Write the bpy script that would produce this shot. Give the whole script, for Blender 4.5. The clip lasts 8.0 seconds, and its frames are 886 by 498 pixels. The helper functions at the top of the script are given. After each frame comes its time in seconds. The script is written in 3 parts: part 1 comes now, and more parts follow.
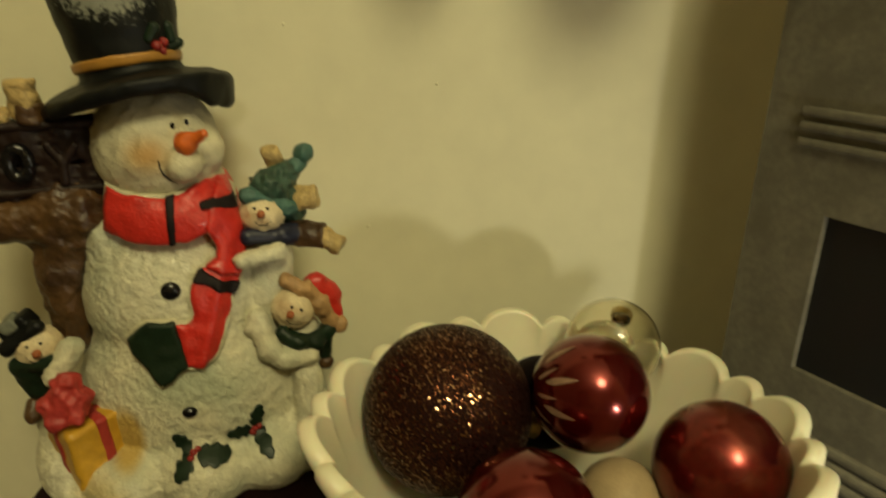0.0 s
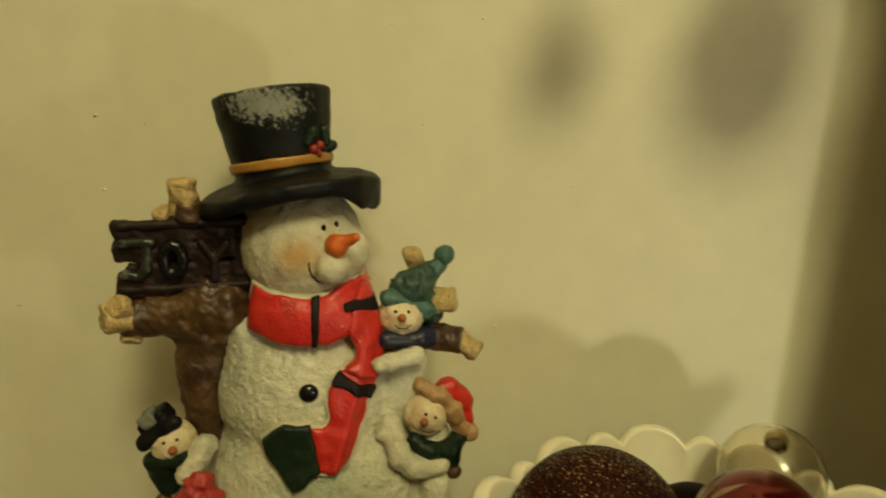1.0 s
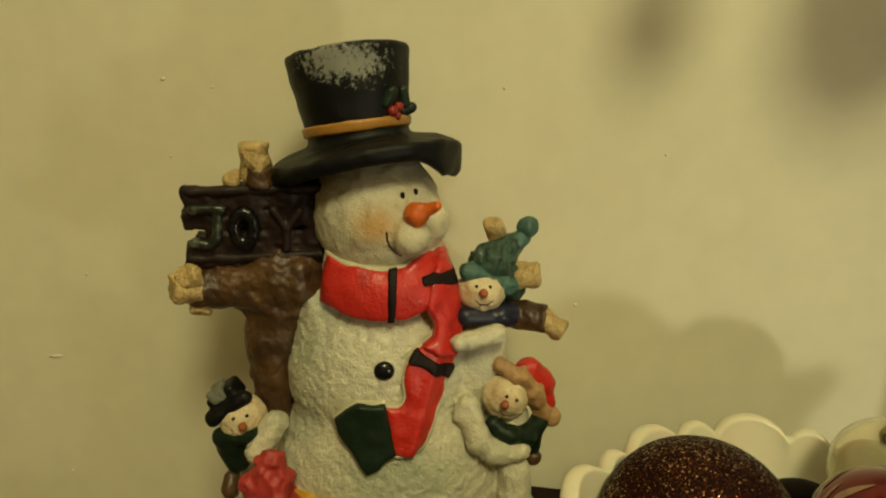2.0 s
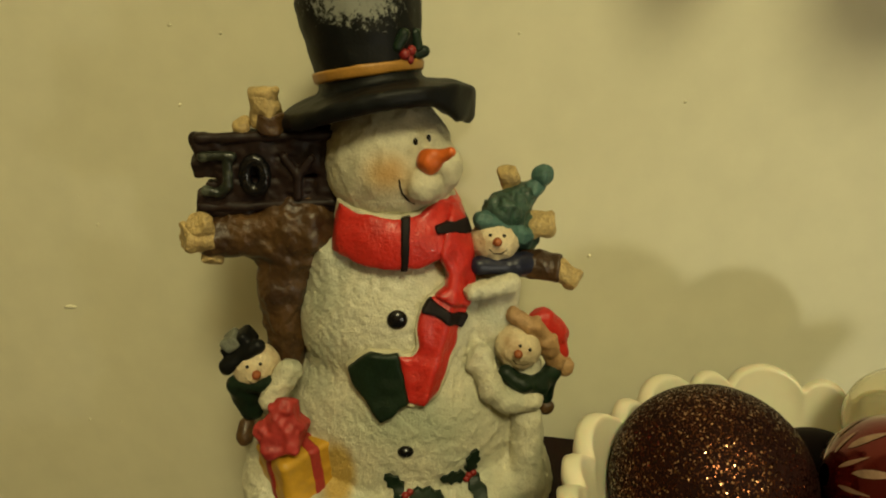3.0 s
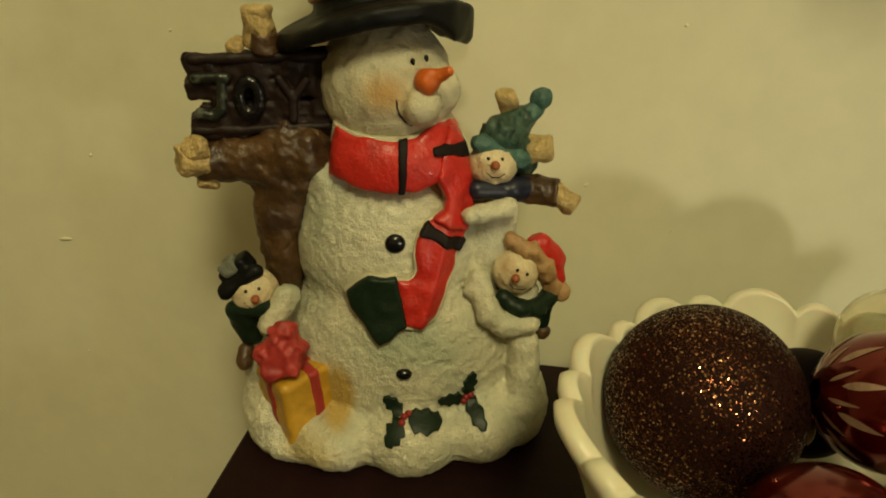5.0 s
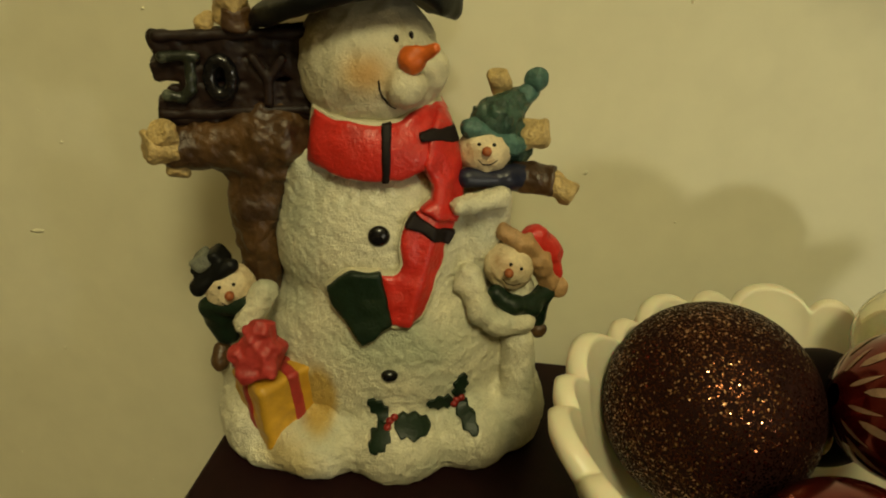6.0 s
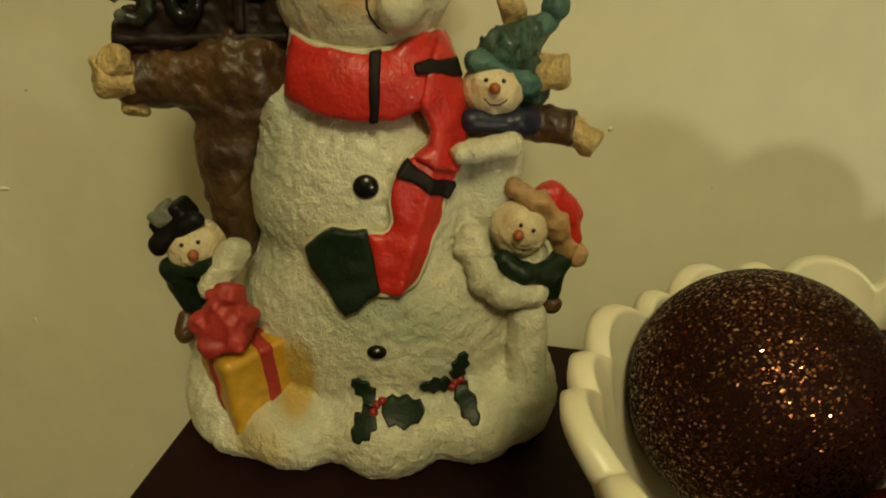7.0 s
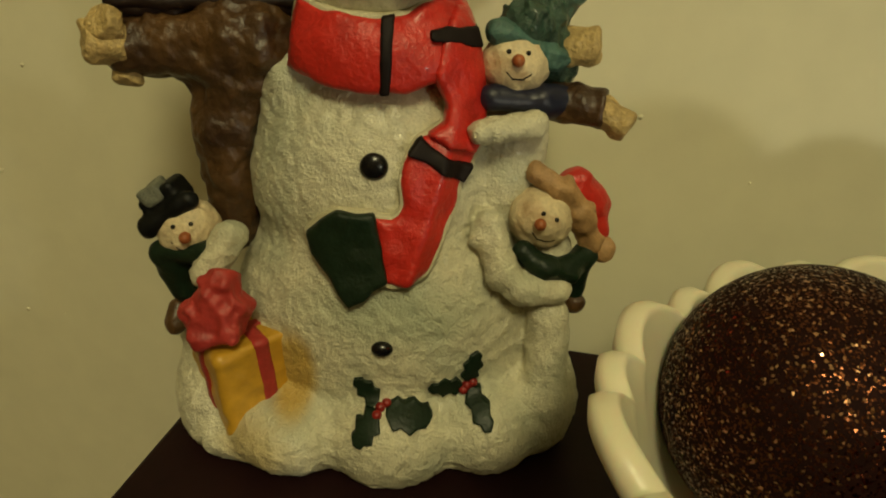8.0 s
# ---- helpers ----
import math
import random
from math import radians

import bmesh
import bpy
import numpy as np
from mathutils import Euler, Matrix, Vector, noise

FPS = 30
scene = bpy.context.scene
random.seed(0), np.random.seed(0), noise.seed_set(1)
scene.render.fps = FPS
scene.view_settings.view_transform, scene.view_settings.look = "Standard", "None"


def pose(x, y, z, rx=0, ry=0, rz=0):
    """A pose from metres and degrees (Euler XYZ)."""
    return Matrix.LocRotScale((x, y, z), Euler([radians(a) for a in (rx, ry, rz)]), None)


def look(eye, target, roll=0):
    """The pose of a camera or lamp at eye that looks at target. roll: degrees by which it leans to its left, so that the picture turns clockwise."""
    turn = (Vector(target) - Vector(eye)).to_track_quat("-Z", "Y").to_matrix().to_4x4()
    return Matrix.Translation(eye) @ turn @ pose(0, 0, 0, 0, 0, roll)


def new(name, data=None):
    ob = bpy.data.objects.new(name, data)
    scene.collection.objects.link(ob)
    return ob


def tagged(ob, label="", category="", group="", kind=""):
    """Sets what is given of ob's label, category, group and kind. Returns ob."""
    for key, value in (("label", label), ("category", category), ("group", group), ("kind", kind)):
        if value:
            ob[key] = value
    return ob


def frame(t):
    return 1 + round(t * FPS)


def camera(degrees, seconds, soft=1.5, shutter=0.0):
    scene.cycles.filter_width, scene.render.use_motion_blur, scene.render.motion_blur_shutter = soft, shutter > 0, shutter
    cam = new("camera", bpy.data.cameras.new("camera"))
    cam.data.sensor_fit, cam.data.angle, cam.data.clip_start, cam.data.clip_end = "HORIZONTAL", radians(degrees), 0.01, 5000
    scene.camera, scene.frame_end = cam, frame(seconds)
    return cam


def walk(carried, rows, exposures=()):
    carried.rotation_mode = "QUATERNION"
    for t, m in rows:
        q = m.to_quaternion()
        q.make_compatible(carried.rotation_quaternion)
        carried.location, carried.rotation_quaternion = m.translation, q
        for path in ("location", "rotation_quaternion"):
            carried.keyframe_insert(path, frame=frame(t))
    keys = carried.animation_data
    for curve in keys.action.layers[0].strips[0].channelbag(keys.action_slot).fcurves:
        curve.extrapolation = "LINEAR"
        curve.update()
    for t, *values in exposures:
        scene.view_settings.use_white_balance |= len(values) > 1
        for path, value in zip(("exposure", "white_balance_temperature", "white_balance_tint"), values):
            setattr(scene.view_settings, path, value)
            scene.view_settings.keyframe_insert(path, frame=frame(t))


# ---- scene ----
cam = camera(64.2, 8.0, soft=1.9, shutter=0.45)
PATH = [
    (0, (0.033, 0.064, 0.706), (0.171, 1.955, 0.07), 2.6),
    (0.5, (0.013, 0.068, 0.716), (0.062, 1.999, 0.197), 3.1),
    (1, (-0.008, 0.081, 0.719), (-0.062, 2.028, 0.265), 3.3),
    (1.5, (-0.022, 0.096, 0.713), (-0.16, 2.035, 0.244), 3.2),
    (3, (-0.028, 0.105, 0.702), (-0.228, 1.993, 0.074), 3.0),
    (3.5, (-0.028, 0.104, 0.697), (-0.228, 1.979, 0.032), 2.9),
    (4, (-0.029, 0.102, 0.695), (-0.216, 1.963, -0.014), 3.3),
    (4.5, (-0.029, 0.099, 0.692), (-0.2, 1.949, -0.046), 3.2),
    (6, (-0.025, 0.124, 0.683), (-0.196, 1.954, -0.104), 3.1),
    (6.5, (-0.021, 0.145, 0.668), (-0.212, 1.971, -0.125), 3.4),
    (7, (-0.02, 0.162, 0.652), (-0.24, 1.979, -0.155), 3.6),
    (7.5, (-0.019, 0.173, 0.637), (-0.282, 1.984, -0.169), 3.9),
    (8, (-0.022, 0.181, 0.636), (-0.282, 2.0, -0.152), 4.5),
]
walk(cam, [(t, look(eye, target, roll)) for t, eye, target, roll in PATH], [(0, -0.12), (1, -0.02), (3.5, 0.0), (4.5, -0.05), (6.5, -0.16), (8, -0.28)])

# ---- light: a warm evening room, one ceiling lamp and one table lamp ----
world = bpy.data.worlds.new("room_dusk")
world.use_nodes = True
scene.world = world
world.node_tree.nodes["Background"].inputs[0].default_value = (1.0, 0.80, 0.50, 1)
world.node_tree.nodes["Background"].inputs[1].default_value = 0.02


def lamp(name, at, target, watts, size, colour):
    data = bpy.data.lights.new(name, "AREA")
    data.shape, data.size, data.energy, data.color = "DISK", size, watts, colour
    ob = new(name, data)
    ob.matrix_world = look(at, target)
    return ob


KEY = (1.0, 0.905, 0.495)
pendant = bpy.data.lights.new("ceiling_lamp_light", "POINT")
pendant.energy, pendant.shadow_soft_size, pendant.color = 65.5, 0.23, KEY
new("ceiling_lamp_light", pendant).location = (0.36, -0.95, 1.98)
lamp("table_lamp_light", (0.315, 0.05, 0.535), (0.14, 0.5, 0.58), 0.42, 0.03, (1.0, 0.94, 0.70))

# ---- materials ----
WALL_Y, TOP = 0.506, 0.45


def material(name, colour, rough=0.6, metal=0.0, vary=0.12, grain=60.0, bump=0.15, depth=0.0006, second=None,
             coat=0.0, sss=0.0, spec=0.5):
    """Base colour mottled at two scales, with a fine bump; second: a stain colour with its amount."""
    m = bpy.data.materials.new(name)
    m.use_nodes = True
    n, l = m.node_tree.nodes, m.node_tree.links
    b = n["Principled BSDF"]
    b.inputs["Roughness"].default_value, b.inputs["Metallic"].default_value = rough, metal
    b.inputs["Coat Weight"].default_value = coat
    b.inputs["Specular IOR Level"].default_value = spec
    b.inputs["Coat Roughness"].default_value = 0.15
    where = n.new("ShaderNodeTexCoord")
    fine, broad = n.new("ShaderNodeTexNoise"), n.new("ShaderNodeTexNoise")
    fine.inputs["Scale"].default_value, fine.inputs["Detail"].default_value = grain * 6, 4
    broad.inputs["Scale"].default_value, broad.inputs["Detail"].default_value = grain, 3
    for t in (fine, broad):
        l.new(where.outputs["Object"], t.inputs["Vector"])
    dark = [c * (1 - vary) for c in colour]
    light = [min(1, c * (1 + vary)) for c in colour]
    ramp = n.new("ShaderNodeValToRGB")
    ramp.color_ramp.elements[0].position, ramp.color_ramp.elements[1].position = 0.3, 0.7
    ramp.color_ramp.elements[0].color, ramp.color_ramp.elements[1].color = (*dark, 1), (*light, 1)
    add = n.new("ShaderNodeMath")
    add.operation = "MULTIPLY_ADD"
    l.new(fine.outputs["Fac"], add.inputs[0])
    add.inputs[1].default_value = 0.5
    half = n.new("ShaderNodeMath")
    half.operation = "MULTIPLY"
    l.new(broad.outputs["Fac"], half.inputs[0])
    half.inputs[1].default_value = 0.5
    l.new(half.outputs[0], add.inputs[2])
    l.new(add.outputs[0], ramp.inputs["Fac"])
    out = ramp.outputs["Color"]
    if second:
        tint, amount, scale, low = second
        big = n.new("ShaderNodeTexNoise")
        big.inputs["Scale"].default_value, big.inputs["Detail"].default_value = scale, 5
        l.new(where.outputs["Object"], big.inputs["Vector"])
        edge = n.new("ShaderNodeMapRange")
        edge.inputs["From Min"].default_value, edge.inputs["From Max"].default_value = low, low + 0.18
        edge.inputs["To Max"].default_value = amount
        l.new(big.outputs["Fac"], edge.inputs["Value"])
        mix = n.new("ShaderNodeMix")
        mix.data_type = "RGBA"
        l.new(edge.outputs[0], mix.inputs["Factor"])
        l.new(out, mix.inputs["A"])
        mix.inputs["B"].default_value = (*tint, 1)
        out = mix.outputs["Result"]
    l.new(out, b.inputs["Base Color"])
    bm_node = n.new("ShaderNodeBump")
    bm_node.inputs["Strength"].default_value, bm_node.inputs["Distance"].default_value = bump, depth
    l.new(add.outputs[0], bm_node.inputs["Height"])
    l.new(bm_node.outputs["Normal"], b.inputs["Normal"])
    if sss:
        b.inputs["Subsurface Weight"].default_value = sss
        b.inputs["Subsurface Scale"].default_value = 0.004
    return m


PAINT = material("cream_wall_paint", (0.74, 0.71, 0.52), 0.6, vary=0.055, grain=9, bump=0.16, depth=0.001)
TABLE = material("dark_brown_wood", (0.014, 0.0048, 0.0050), 0.5, vary=0.3, grain=20, bump=0.1, depth=0.0003, spec=0.10)
CARPET = material("brown_carpet", (0.16, 0.12, 0.08), 0.95, vary=0.25, grain=90, bump=0.6, depth=0.004)
GREY = material("grey_washed_surround", (0.145, 0.134, 0.102), 0.75, vary=0.30, grain=40, bump=0.5, depth=0.0015,
                second=((0.11, 0.10, 0.075), 0.85, 55, 0.48))
BLACK = material("black_firebox", (0.006, 0.006, 0.008), 0.5, vary=0.2, grain=20)
CEIL = material("white_ceiling_paint", (0.72, 0.68, 0.58), 0.8, vary=0.03, grain=10)
SNOW = material("white_resin_snow", (0.63, 0.60, 0.44), 0.36, vary=0.20, grain=170, bump=1.0, depth=0.0018,
                second=((0.45, 0.48, 0.36), 0.75, 28, 0.50), coat=0.12)


def spray(m, centre, radii, tint, amount, grain=0.0, soft=0.7):
    """A patch of sprayed paint on a material: an egg-shaped spot, broken up by a fine grain."""
    n, l = m.node_tree.nodes, m.node_tree.links
    b = n["Principled BSDF"]
    base = b.inputs["Base Color"].links[0].from_socket
    where = n.new("ShaderNodeTexCoord")
    fit_in = n.new("ShaderNodeVectorMath")
    fit_in.operation = "SUBTRACT"
    l.new(where.outputs["Object"], fit_in.inputs[0])
    fit_in.inputs[1].default_value = centre
    scaled = n.new("ShaderNodeVectorMath")
    scaled.operation = "DIVIDE"
    l.new(fit_in.outputs[0], scaled.inputs[0])
    scaled.inputs[1].default_value = radii
    far = n.new("ShaderNodeVectorMath")
    far.operation = "LENGTH"
    l.new(scaled.outputs[0], far.inputs[0])
    reach = far.outputs["Value"]
    if grain:
        speck = n.new("ShaderNodeTexNoise")
        speck.inputs["Scale"].default_value, speck.inputs["Detail"].default_value = grain, 3
        speck.inputs["Roughness"].default_value = 0.7
        l.new(where.outputs["Object"], speck.inputs["Vector"])
        away = n.new("ShaderNodeMath")
        away.operation = "MULTIPLY_ADD"
        l.new(speck.outputs["Fac"], away.inputs[0])
        away.inputs[1].default_value = -2.6
        lift = n.new("ShaderNodeMath")
        lift.operation = "ADD"
        l.new(reach, lift.inputs[0])
        lift.inputs[1].default_value = 1.3
        l.new(lift.outputs[0], away.inputs[2])
        reach = away.outputs[0]
    fade = n.new("ShaderNodeMapRange")
    fade.interpolation_type = "SMOOTHSTEP"
    fade.inputs["From Min"].default_value, fade.inputs["From Max"].default_value = 1.0, 1.0 - soft
    fade.inputs["To Max"].default_value = amount
    l.new(reach, fade.inputs["Value"])
    mix = n.new("ShaderNodeMix")
    mix.data_type = "RGBA"
    l.new(fade.outputs[0], mix.inputs["Factor"])
    l.new(base, mix.inputs["A"])
    mix.inputs["B"].default_value = (*tint, 1)
    l.new(mix.outputs["Result"], b.inputs["Base Color"])
    return m


# grey-green wash on the lower belly, its shade also put into the colour
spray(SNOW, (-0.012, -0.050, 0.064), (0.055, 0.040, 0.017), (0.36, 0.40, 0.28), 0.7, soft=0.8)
# yellow overspray beside the present, tan blush on the cheek
spray(SNOW, (-0.0475, -0.042, 0.036), (0.0115, 0.030, 0.021), (0.52, 0.33, 0.045), 0.85, soft=0.5)
spray(SNOW, (-0.060, -0.055, 0.012), (0.020, 0.030, 0.014), (0.46, 0.33, 0.09), 0.6)
HEAD = material("white_resin_face", (0.58, 0.54, 0.38), 0.5, vary=0.15, grain=150, bump=0.8, depth=0.0016,
                second=((0.40, 0.37, 0.24), 0.5, 55, 0.52))
spray(HEAD, (-0.0265, -0.031, 0.1845), (0.0165, 0.022, 0.0135), (0.46, 0.25, 0.06), 0.9, soft=0.9)
HATBLACK = material("black_resin_paint", (0.0035, 0.0042, 0.0042), 0.5, vary=0.3, grain=120, bump=0.4, depth=0.0008, spec=0.25)
spray(HATBLACK, (-0.0425, -0.012, 0.2555), (0.021, 0.030, 0.0105), (0.30, 0.31, 0.26), 0.8, grain=420, soft=0.5)
BERRY = material("dull_red_berry_paint", (0.24, 0.014, 0.011), 0.45, vary=0.3, grain=200, bump=0.3)
GOLD = material("gold_band_paint", (0.42, 0.21, 0.04), 0.4, vary=0.2, grain=120, bump=0.3)
RED = material("red_resin_paint", (0.55, 0.022, 0.014), 0.42, vary=0.18, grain=90, bump=0.8, depth=0.0014, coat=0.16,
               second=((0.30, 0.010, 0.008), 0.7, 60, 0.50))
STRIPE = material("dark_stripe_paint", (0.010, 0.006, 0.006), 0.6, vary=0.3, grain=120, bump=0.3, spec=0.2)
GREENKNIT = material("speckled_green_knit", (0.022, 0.060, 0.040), 0.4, vary=0.7, grain=200, bump=0.9, depth=0.002, coat=0.3,
                     second=((0.07, 0.12, 0.085), 0.7, 220, 0.56))
GREEN = material("dark_green_paint", (0.0085, 0.020, 0.0105), 0.4, vary=0.35, grain=120, bump=0.5, depth=0.001, spec=0.3)
BROWN = material("dark_brown_bark_resin", (0.085, 0.042, 0.014), 0.40, vary=0.45, grain=60, bump=0.9, depth=0.002,
                 second=((0.032, 0.015, 0.008), 0.8, 55, 0.45), coat=0.08)
SIGNBROWN = material("near_black_sign_resin", (0.014, 0.0062, 0.0045), 0.55, vary=0.45, grain=60, bump=0.6, depth=0.0012, coat=0.05, spec=0.3)
LETTER = material("black_gloss_letters", (0.004, 0.004, 0.005), 0.24, vary=0.3, grain=90, bump=0.3, coat=0.25, spec=0.4)
MOSS = material("frosted_green_letter", (0.014, 0.018, 0.012), 0.34, vary=0.6, grain=110, bump=0.6, coat=0.25,
                second=((0.16, 0.18, 0.13), 0.8, 190, 0.52))
TAN = material("cut_wood_tan", (0.47, 0.34, 0.14), 0.5, vary=0.45, grain=90, bump=0.9, depth=0.003,
               second=((0.22, 0.11, 0.03), 0.5, 60, 0.55))
SMALLNOSE = material("brown_orange_nose_paint", (0.34, 0.10, 0.03), 0.45, vary=0.2, grain=120, bump=0.4)
BOWRED = material("dull_crimson_ribbon", (0.40, 0.036, 0.030), 0.5, vary=0.25, grain=90, bump=0.6, depth=0.0012,
                  second=((0.22, 0.012, 0.010), 0.6, 80, 0.5))
# for the unseen walls: dimness of the room put into a dark colour
SHADEWALL = material("tan_wall_paint_with_room_shade", (0.26, 0.20, 0.12), 0.7, vary=0.05, grain=10)
SILVER = material("silver_glitter_paint", (0.34, 0.22, 0.15), 0.5, metal=0.5, vary=0.3, grain=300, bump=0.6)
ORANGE = material("orange_carrot_paint", (0.62, 0.13, 0.018), 0.4, vary=0.15, grain=100, bump=0.4)
TEAL = material("teal_knit_paint", (0.052, 0.125, 0.105), 0.5, vary=0.4, grain=140, bump=0.8, depth=0.0014)
NAVY = material("navy_paint", (0.010, 0.012, 0.030), 0.4, vary=0.3, grain=120, bump=0.4)
YELLOW = material("golden_yellow_paint", (0.55, 0.30, 0.025), 0.38, vary=0.14, grain=60, bump=0.3,
                  second=((0.40, 0.17, 0.012), 0.6, 40, 0.52))
FACE = material("cream_face_paint", (0.67, 0.56, 0.36), 0.48, vary=0.2, grain=120, bump=0.8, depth=0.0016,
                second=((0.46, 0.26, 0.12), 0.6, 75, 0.52))
FROST = material("frosty_grey_speckle", (0.15, 0.16, 0.125), 0.6, vary=0.6, grain=260, bump=0.6)
FUR = material("tan_fur_paint", (0.42, 0.25, 0.11), 0.55, vary=0.25, grain=160, bump=0.8, depth=0.0012)
MILK = material("milk_glass", (0.74, 0.70, 0.53), 0.38, vary=0.03, grain=20, bump=0.03, coat=0.08, sss=0.2)
REDBALL = material("metallic_red_glass", (0.135, 0.0045, 0.003), 0.17, metal=0.8, vary=0.1, grain=30, bump=0.02, coat=0.6)
WORNRED = material("dusty_red_glass", (0.16, 0.009, 0.006), 0.24, metal=0.75, vary=0.5, grain=60, bump=0.2, coat=0.5,
                   second=((0.26, 0.075, 0.045), 0.6, 55, 0.50))
PLUM = material("dark_plum_glass", (0.005, 0.002, 0.002), 0.6, vary=0.3, grain=40, bump=0.05, spec=0.06)
TANBALL = material("matte_tan_ball", (0.40, 0.30, 0.17), 0.6, vary=0.15, grain=140, bump=0.4)
CAP = material("aged_gold_cap", (0.50, 0.36, 0.14), 0.35, metal=0.9, vary=0.15, grain=60)


def glitter_material():
    """Brown glitter: a dark base with small tilted foil flakes."""
    m = material("brown_glitter", (0.016, 0.0052, 0.0038), 0.7, metal=0.0, vary=0.5, grain=200, bump=0.5, depth=0.0006, spec=0.06)
    n, l = m.node_tree.nodes, m.node_tree.links
    b = n["Principled BSDF"]
    where = n.new("ShaderNodeTexCoord")
    geo = n.new("ShaderNodeNewGeometry")
    out = b.outputs[0]
    # a fine sheen of small flakes, then fewer, larger and more tilted ones
    for scale, lean, tint, gloss, few in ((1800, 0.46, (0.105, 0.038, 0.018), 0.20, 0.74), (1400, 0.54, (0.42, 0.24, 0.14), 0.10, 0.94)):
        cells = n.new("ShaderNodeTexVoronoi")
        cells.inputs["Scale"].default_value = scale
        l.new(where.outputs["Object"], cells.inputs["Vector"])
        centre = n.new("ShaderNodeVectorMath")
        centre.operation = "SUBTRACT"
        l.new(cells.outputs["Color"], centre.inputs[0])
        centre.inputs[1].default_value = (0.5, 0.5, 0.5)
        tilt = n.new("ShaderNodeVectorMath")
        tilt.operation = "MULTIPLY_ADD"
        l.new(centre.outputs[0], tilt.inputs[0])
        tilt.inputs[1].default_value = (lean, lean, lean)
        l.new(geo.outputs["Normal"], tilt.inputs[2])
        unit = n.new("ShaderNodeVectorMath")
        unit.operation = "NORMALIZE"
        l.new(tilt.outputs[0], unit.inputs[0])
        flake = n.new("ShaderNodeBsdfPrincipled")
        flake.inputs["Base Color"].default_value = (*tint, 1)
        flake.inputs["Metallic"].default_value, flake.inputs["Roughness"].default_value = 1.0, gloss
        l.new(unit.outputs[0], flake.inputs["Normal"])
        chance = n.new("ShaderNodeTexWhiteNoise")
        l.new(cells.outputs["Color"], chance.inputs["Vector"])
        some = n.new("ShaderNodeMath")
        some.operation = "GREATER_THAN"
        some.inputs[1].default_value = few
        l.new(chance.outputs["Value"], some.inputs[0])
        mix = n.new("ShaderNodeMixShader")
        l.new(some.outputs[0], mix.inputs[0])
        l.new(out, mix.inputs[1])
        l.new(flake.outputs[0], mix.inputs[2])
        out = mix.outputs[0]
    l.new(out, n["Material Output"].inputs["Surface"])
    return m


GLITTER = glitter_material()


def glass_material():
    m = bpy.data.materials.new("clear_gold_glass")
    m.use_nodes = True
    b = m.node_tree.nodes["Principled BSDF"]
    b.inputs["Base Color"].default_value = (0.97, 0.94, 0.82, 1)
    b.inputs["Roughness"].default_value = 0.03
    b.inputs["Transmission Weight"].default_value = 1.0
    b.inputs["IOR"].default_value = 1.45
    return m


GLASS = glass_material()


# ---- mesh helpers ----
def part(name, bm, mat, parent, label=""):
    me = bpy.data.meshes.new(name)
    bm.to_mesh(me)
    bm.free()
    me.materials.append(mat)
    ob = new(name, me)
    if parent:
        ob.parent = parent
    return tagged(ob, label)


def smooth(ob):
    for p in ob.data.polygons:
        p.use_smooth = True
    return ob


def box(lo, hi, bevel=0.0, seg=2):
    bm = bmesh.new()
    bmesh.ops.create_cube(bm, size=1)
    mid = [(a + b) / 2 for a, b in zip(lo, hi)]
    for v in bm.verts:
        v.co = Vector([m + c * (b - a) for m, c, a, b in zip(mid, v.co, lo, hi)])
    if bevel:
        bmesh.ops.bevel(bm, geom=list(bm.edges), offset=bevel, segments=seg, affect="EDGES", profile=0.5)
    return bm


def lathe(profile, seg=64, ripple=None):
    """A surface of revolution about z; ripple(angle, i, r, z) may move each point."""
    bm = bmesh.new()
    rings = []
    for i, (r, z) in enumerate(profile):
        ring = []
        for k in range(seg):
            a = 2 * math.pi * k / seg
            rr, zz = ripple(a, i, r, z) if ripple else (r, z)
            ring.append(bm.verts.new((rr * math.cos(a), rr * math.sin(a), zz)))
        rings.append(ring)
    for r0, r1 in zip(rings, rings[1:]):
        for k in range(seg):
            bm.faces.new((r0[k], r0[(k + 1) % seg], r1[(k + 1) % seg], r1[k]))
    return bm


# ---- sculpting: signed distances, meshed on a grid ----
def lattice(x, y, z, scale, seed=0):
    """Smooth value noise in -1..1."""
    def corner(i, j, k):
        h = (i * 374761393 + j * 668265263 + k * 2147483647 + seed * 974634777).astype(np.int64)
        h = (h ^ (h >> 13)) * 1274126177
        return ((h ^ (h >> 16)) & 65535) / 32767.5 - 1
    p = [np.asarray(c) * scale for c in (x, y, z)]
    i, j, k = (np.floor(c).astype(np.int64) for c in p)
    u, v, w = (c - np.floor(c) for c in p)
    u, v, w = (c * c * (3 - 2 * c) for c in (u, v, w))
    total = 0
    for a, fa in ((0, 1 - u), (1, u)):
        for b, fb in ((0, 1 - v), (1, v)):
            for c, fc in ((0, 1 - w), (1, w)):
                total = total + fa * fb * fc * corner(i + a, j + b, k + c)
    return total


def smin(a, b, k):
    h = np.clip(0.5 + 0.5 * (b - a) / k, 0, 1)
    return b * (1 - h) + a * h - k * h * (1 - h)


def blend(k, *fs):
    return lambda x, y, z: _fold(k, [f(x, y, z) for f in fs])


def _fold(k, values):
    d = values[0]
    for v in values[1:]:
        d = smin(d, v, k)
    return d


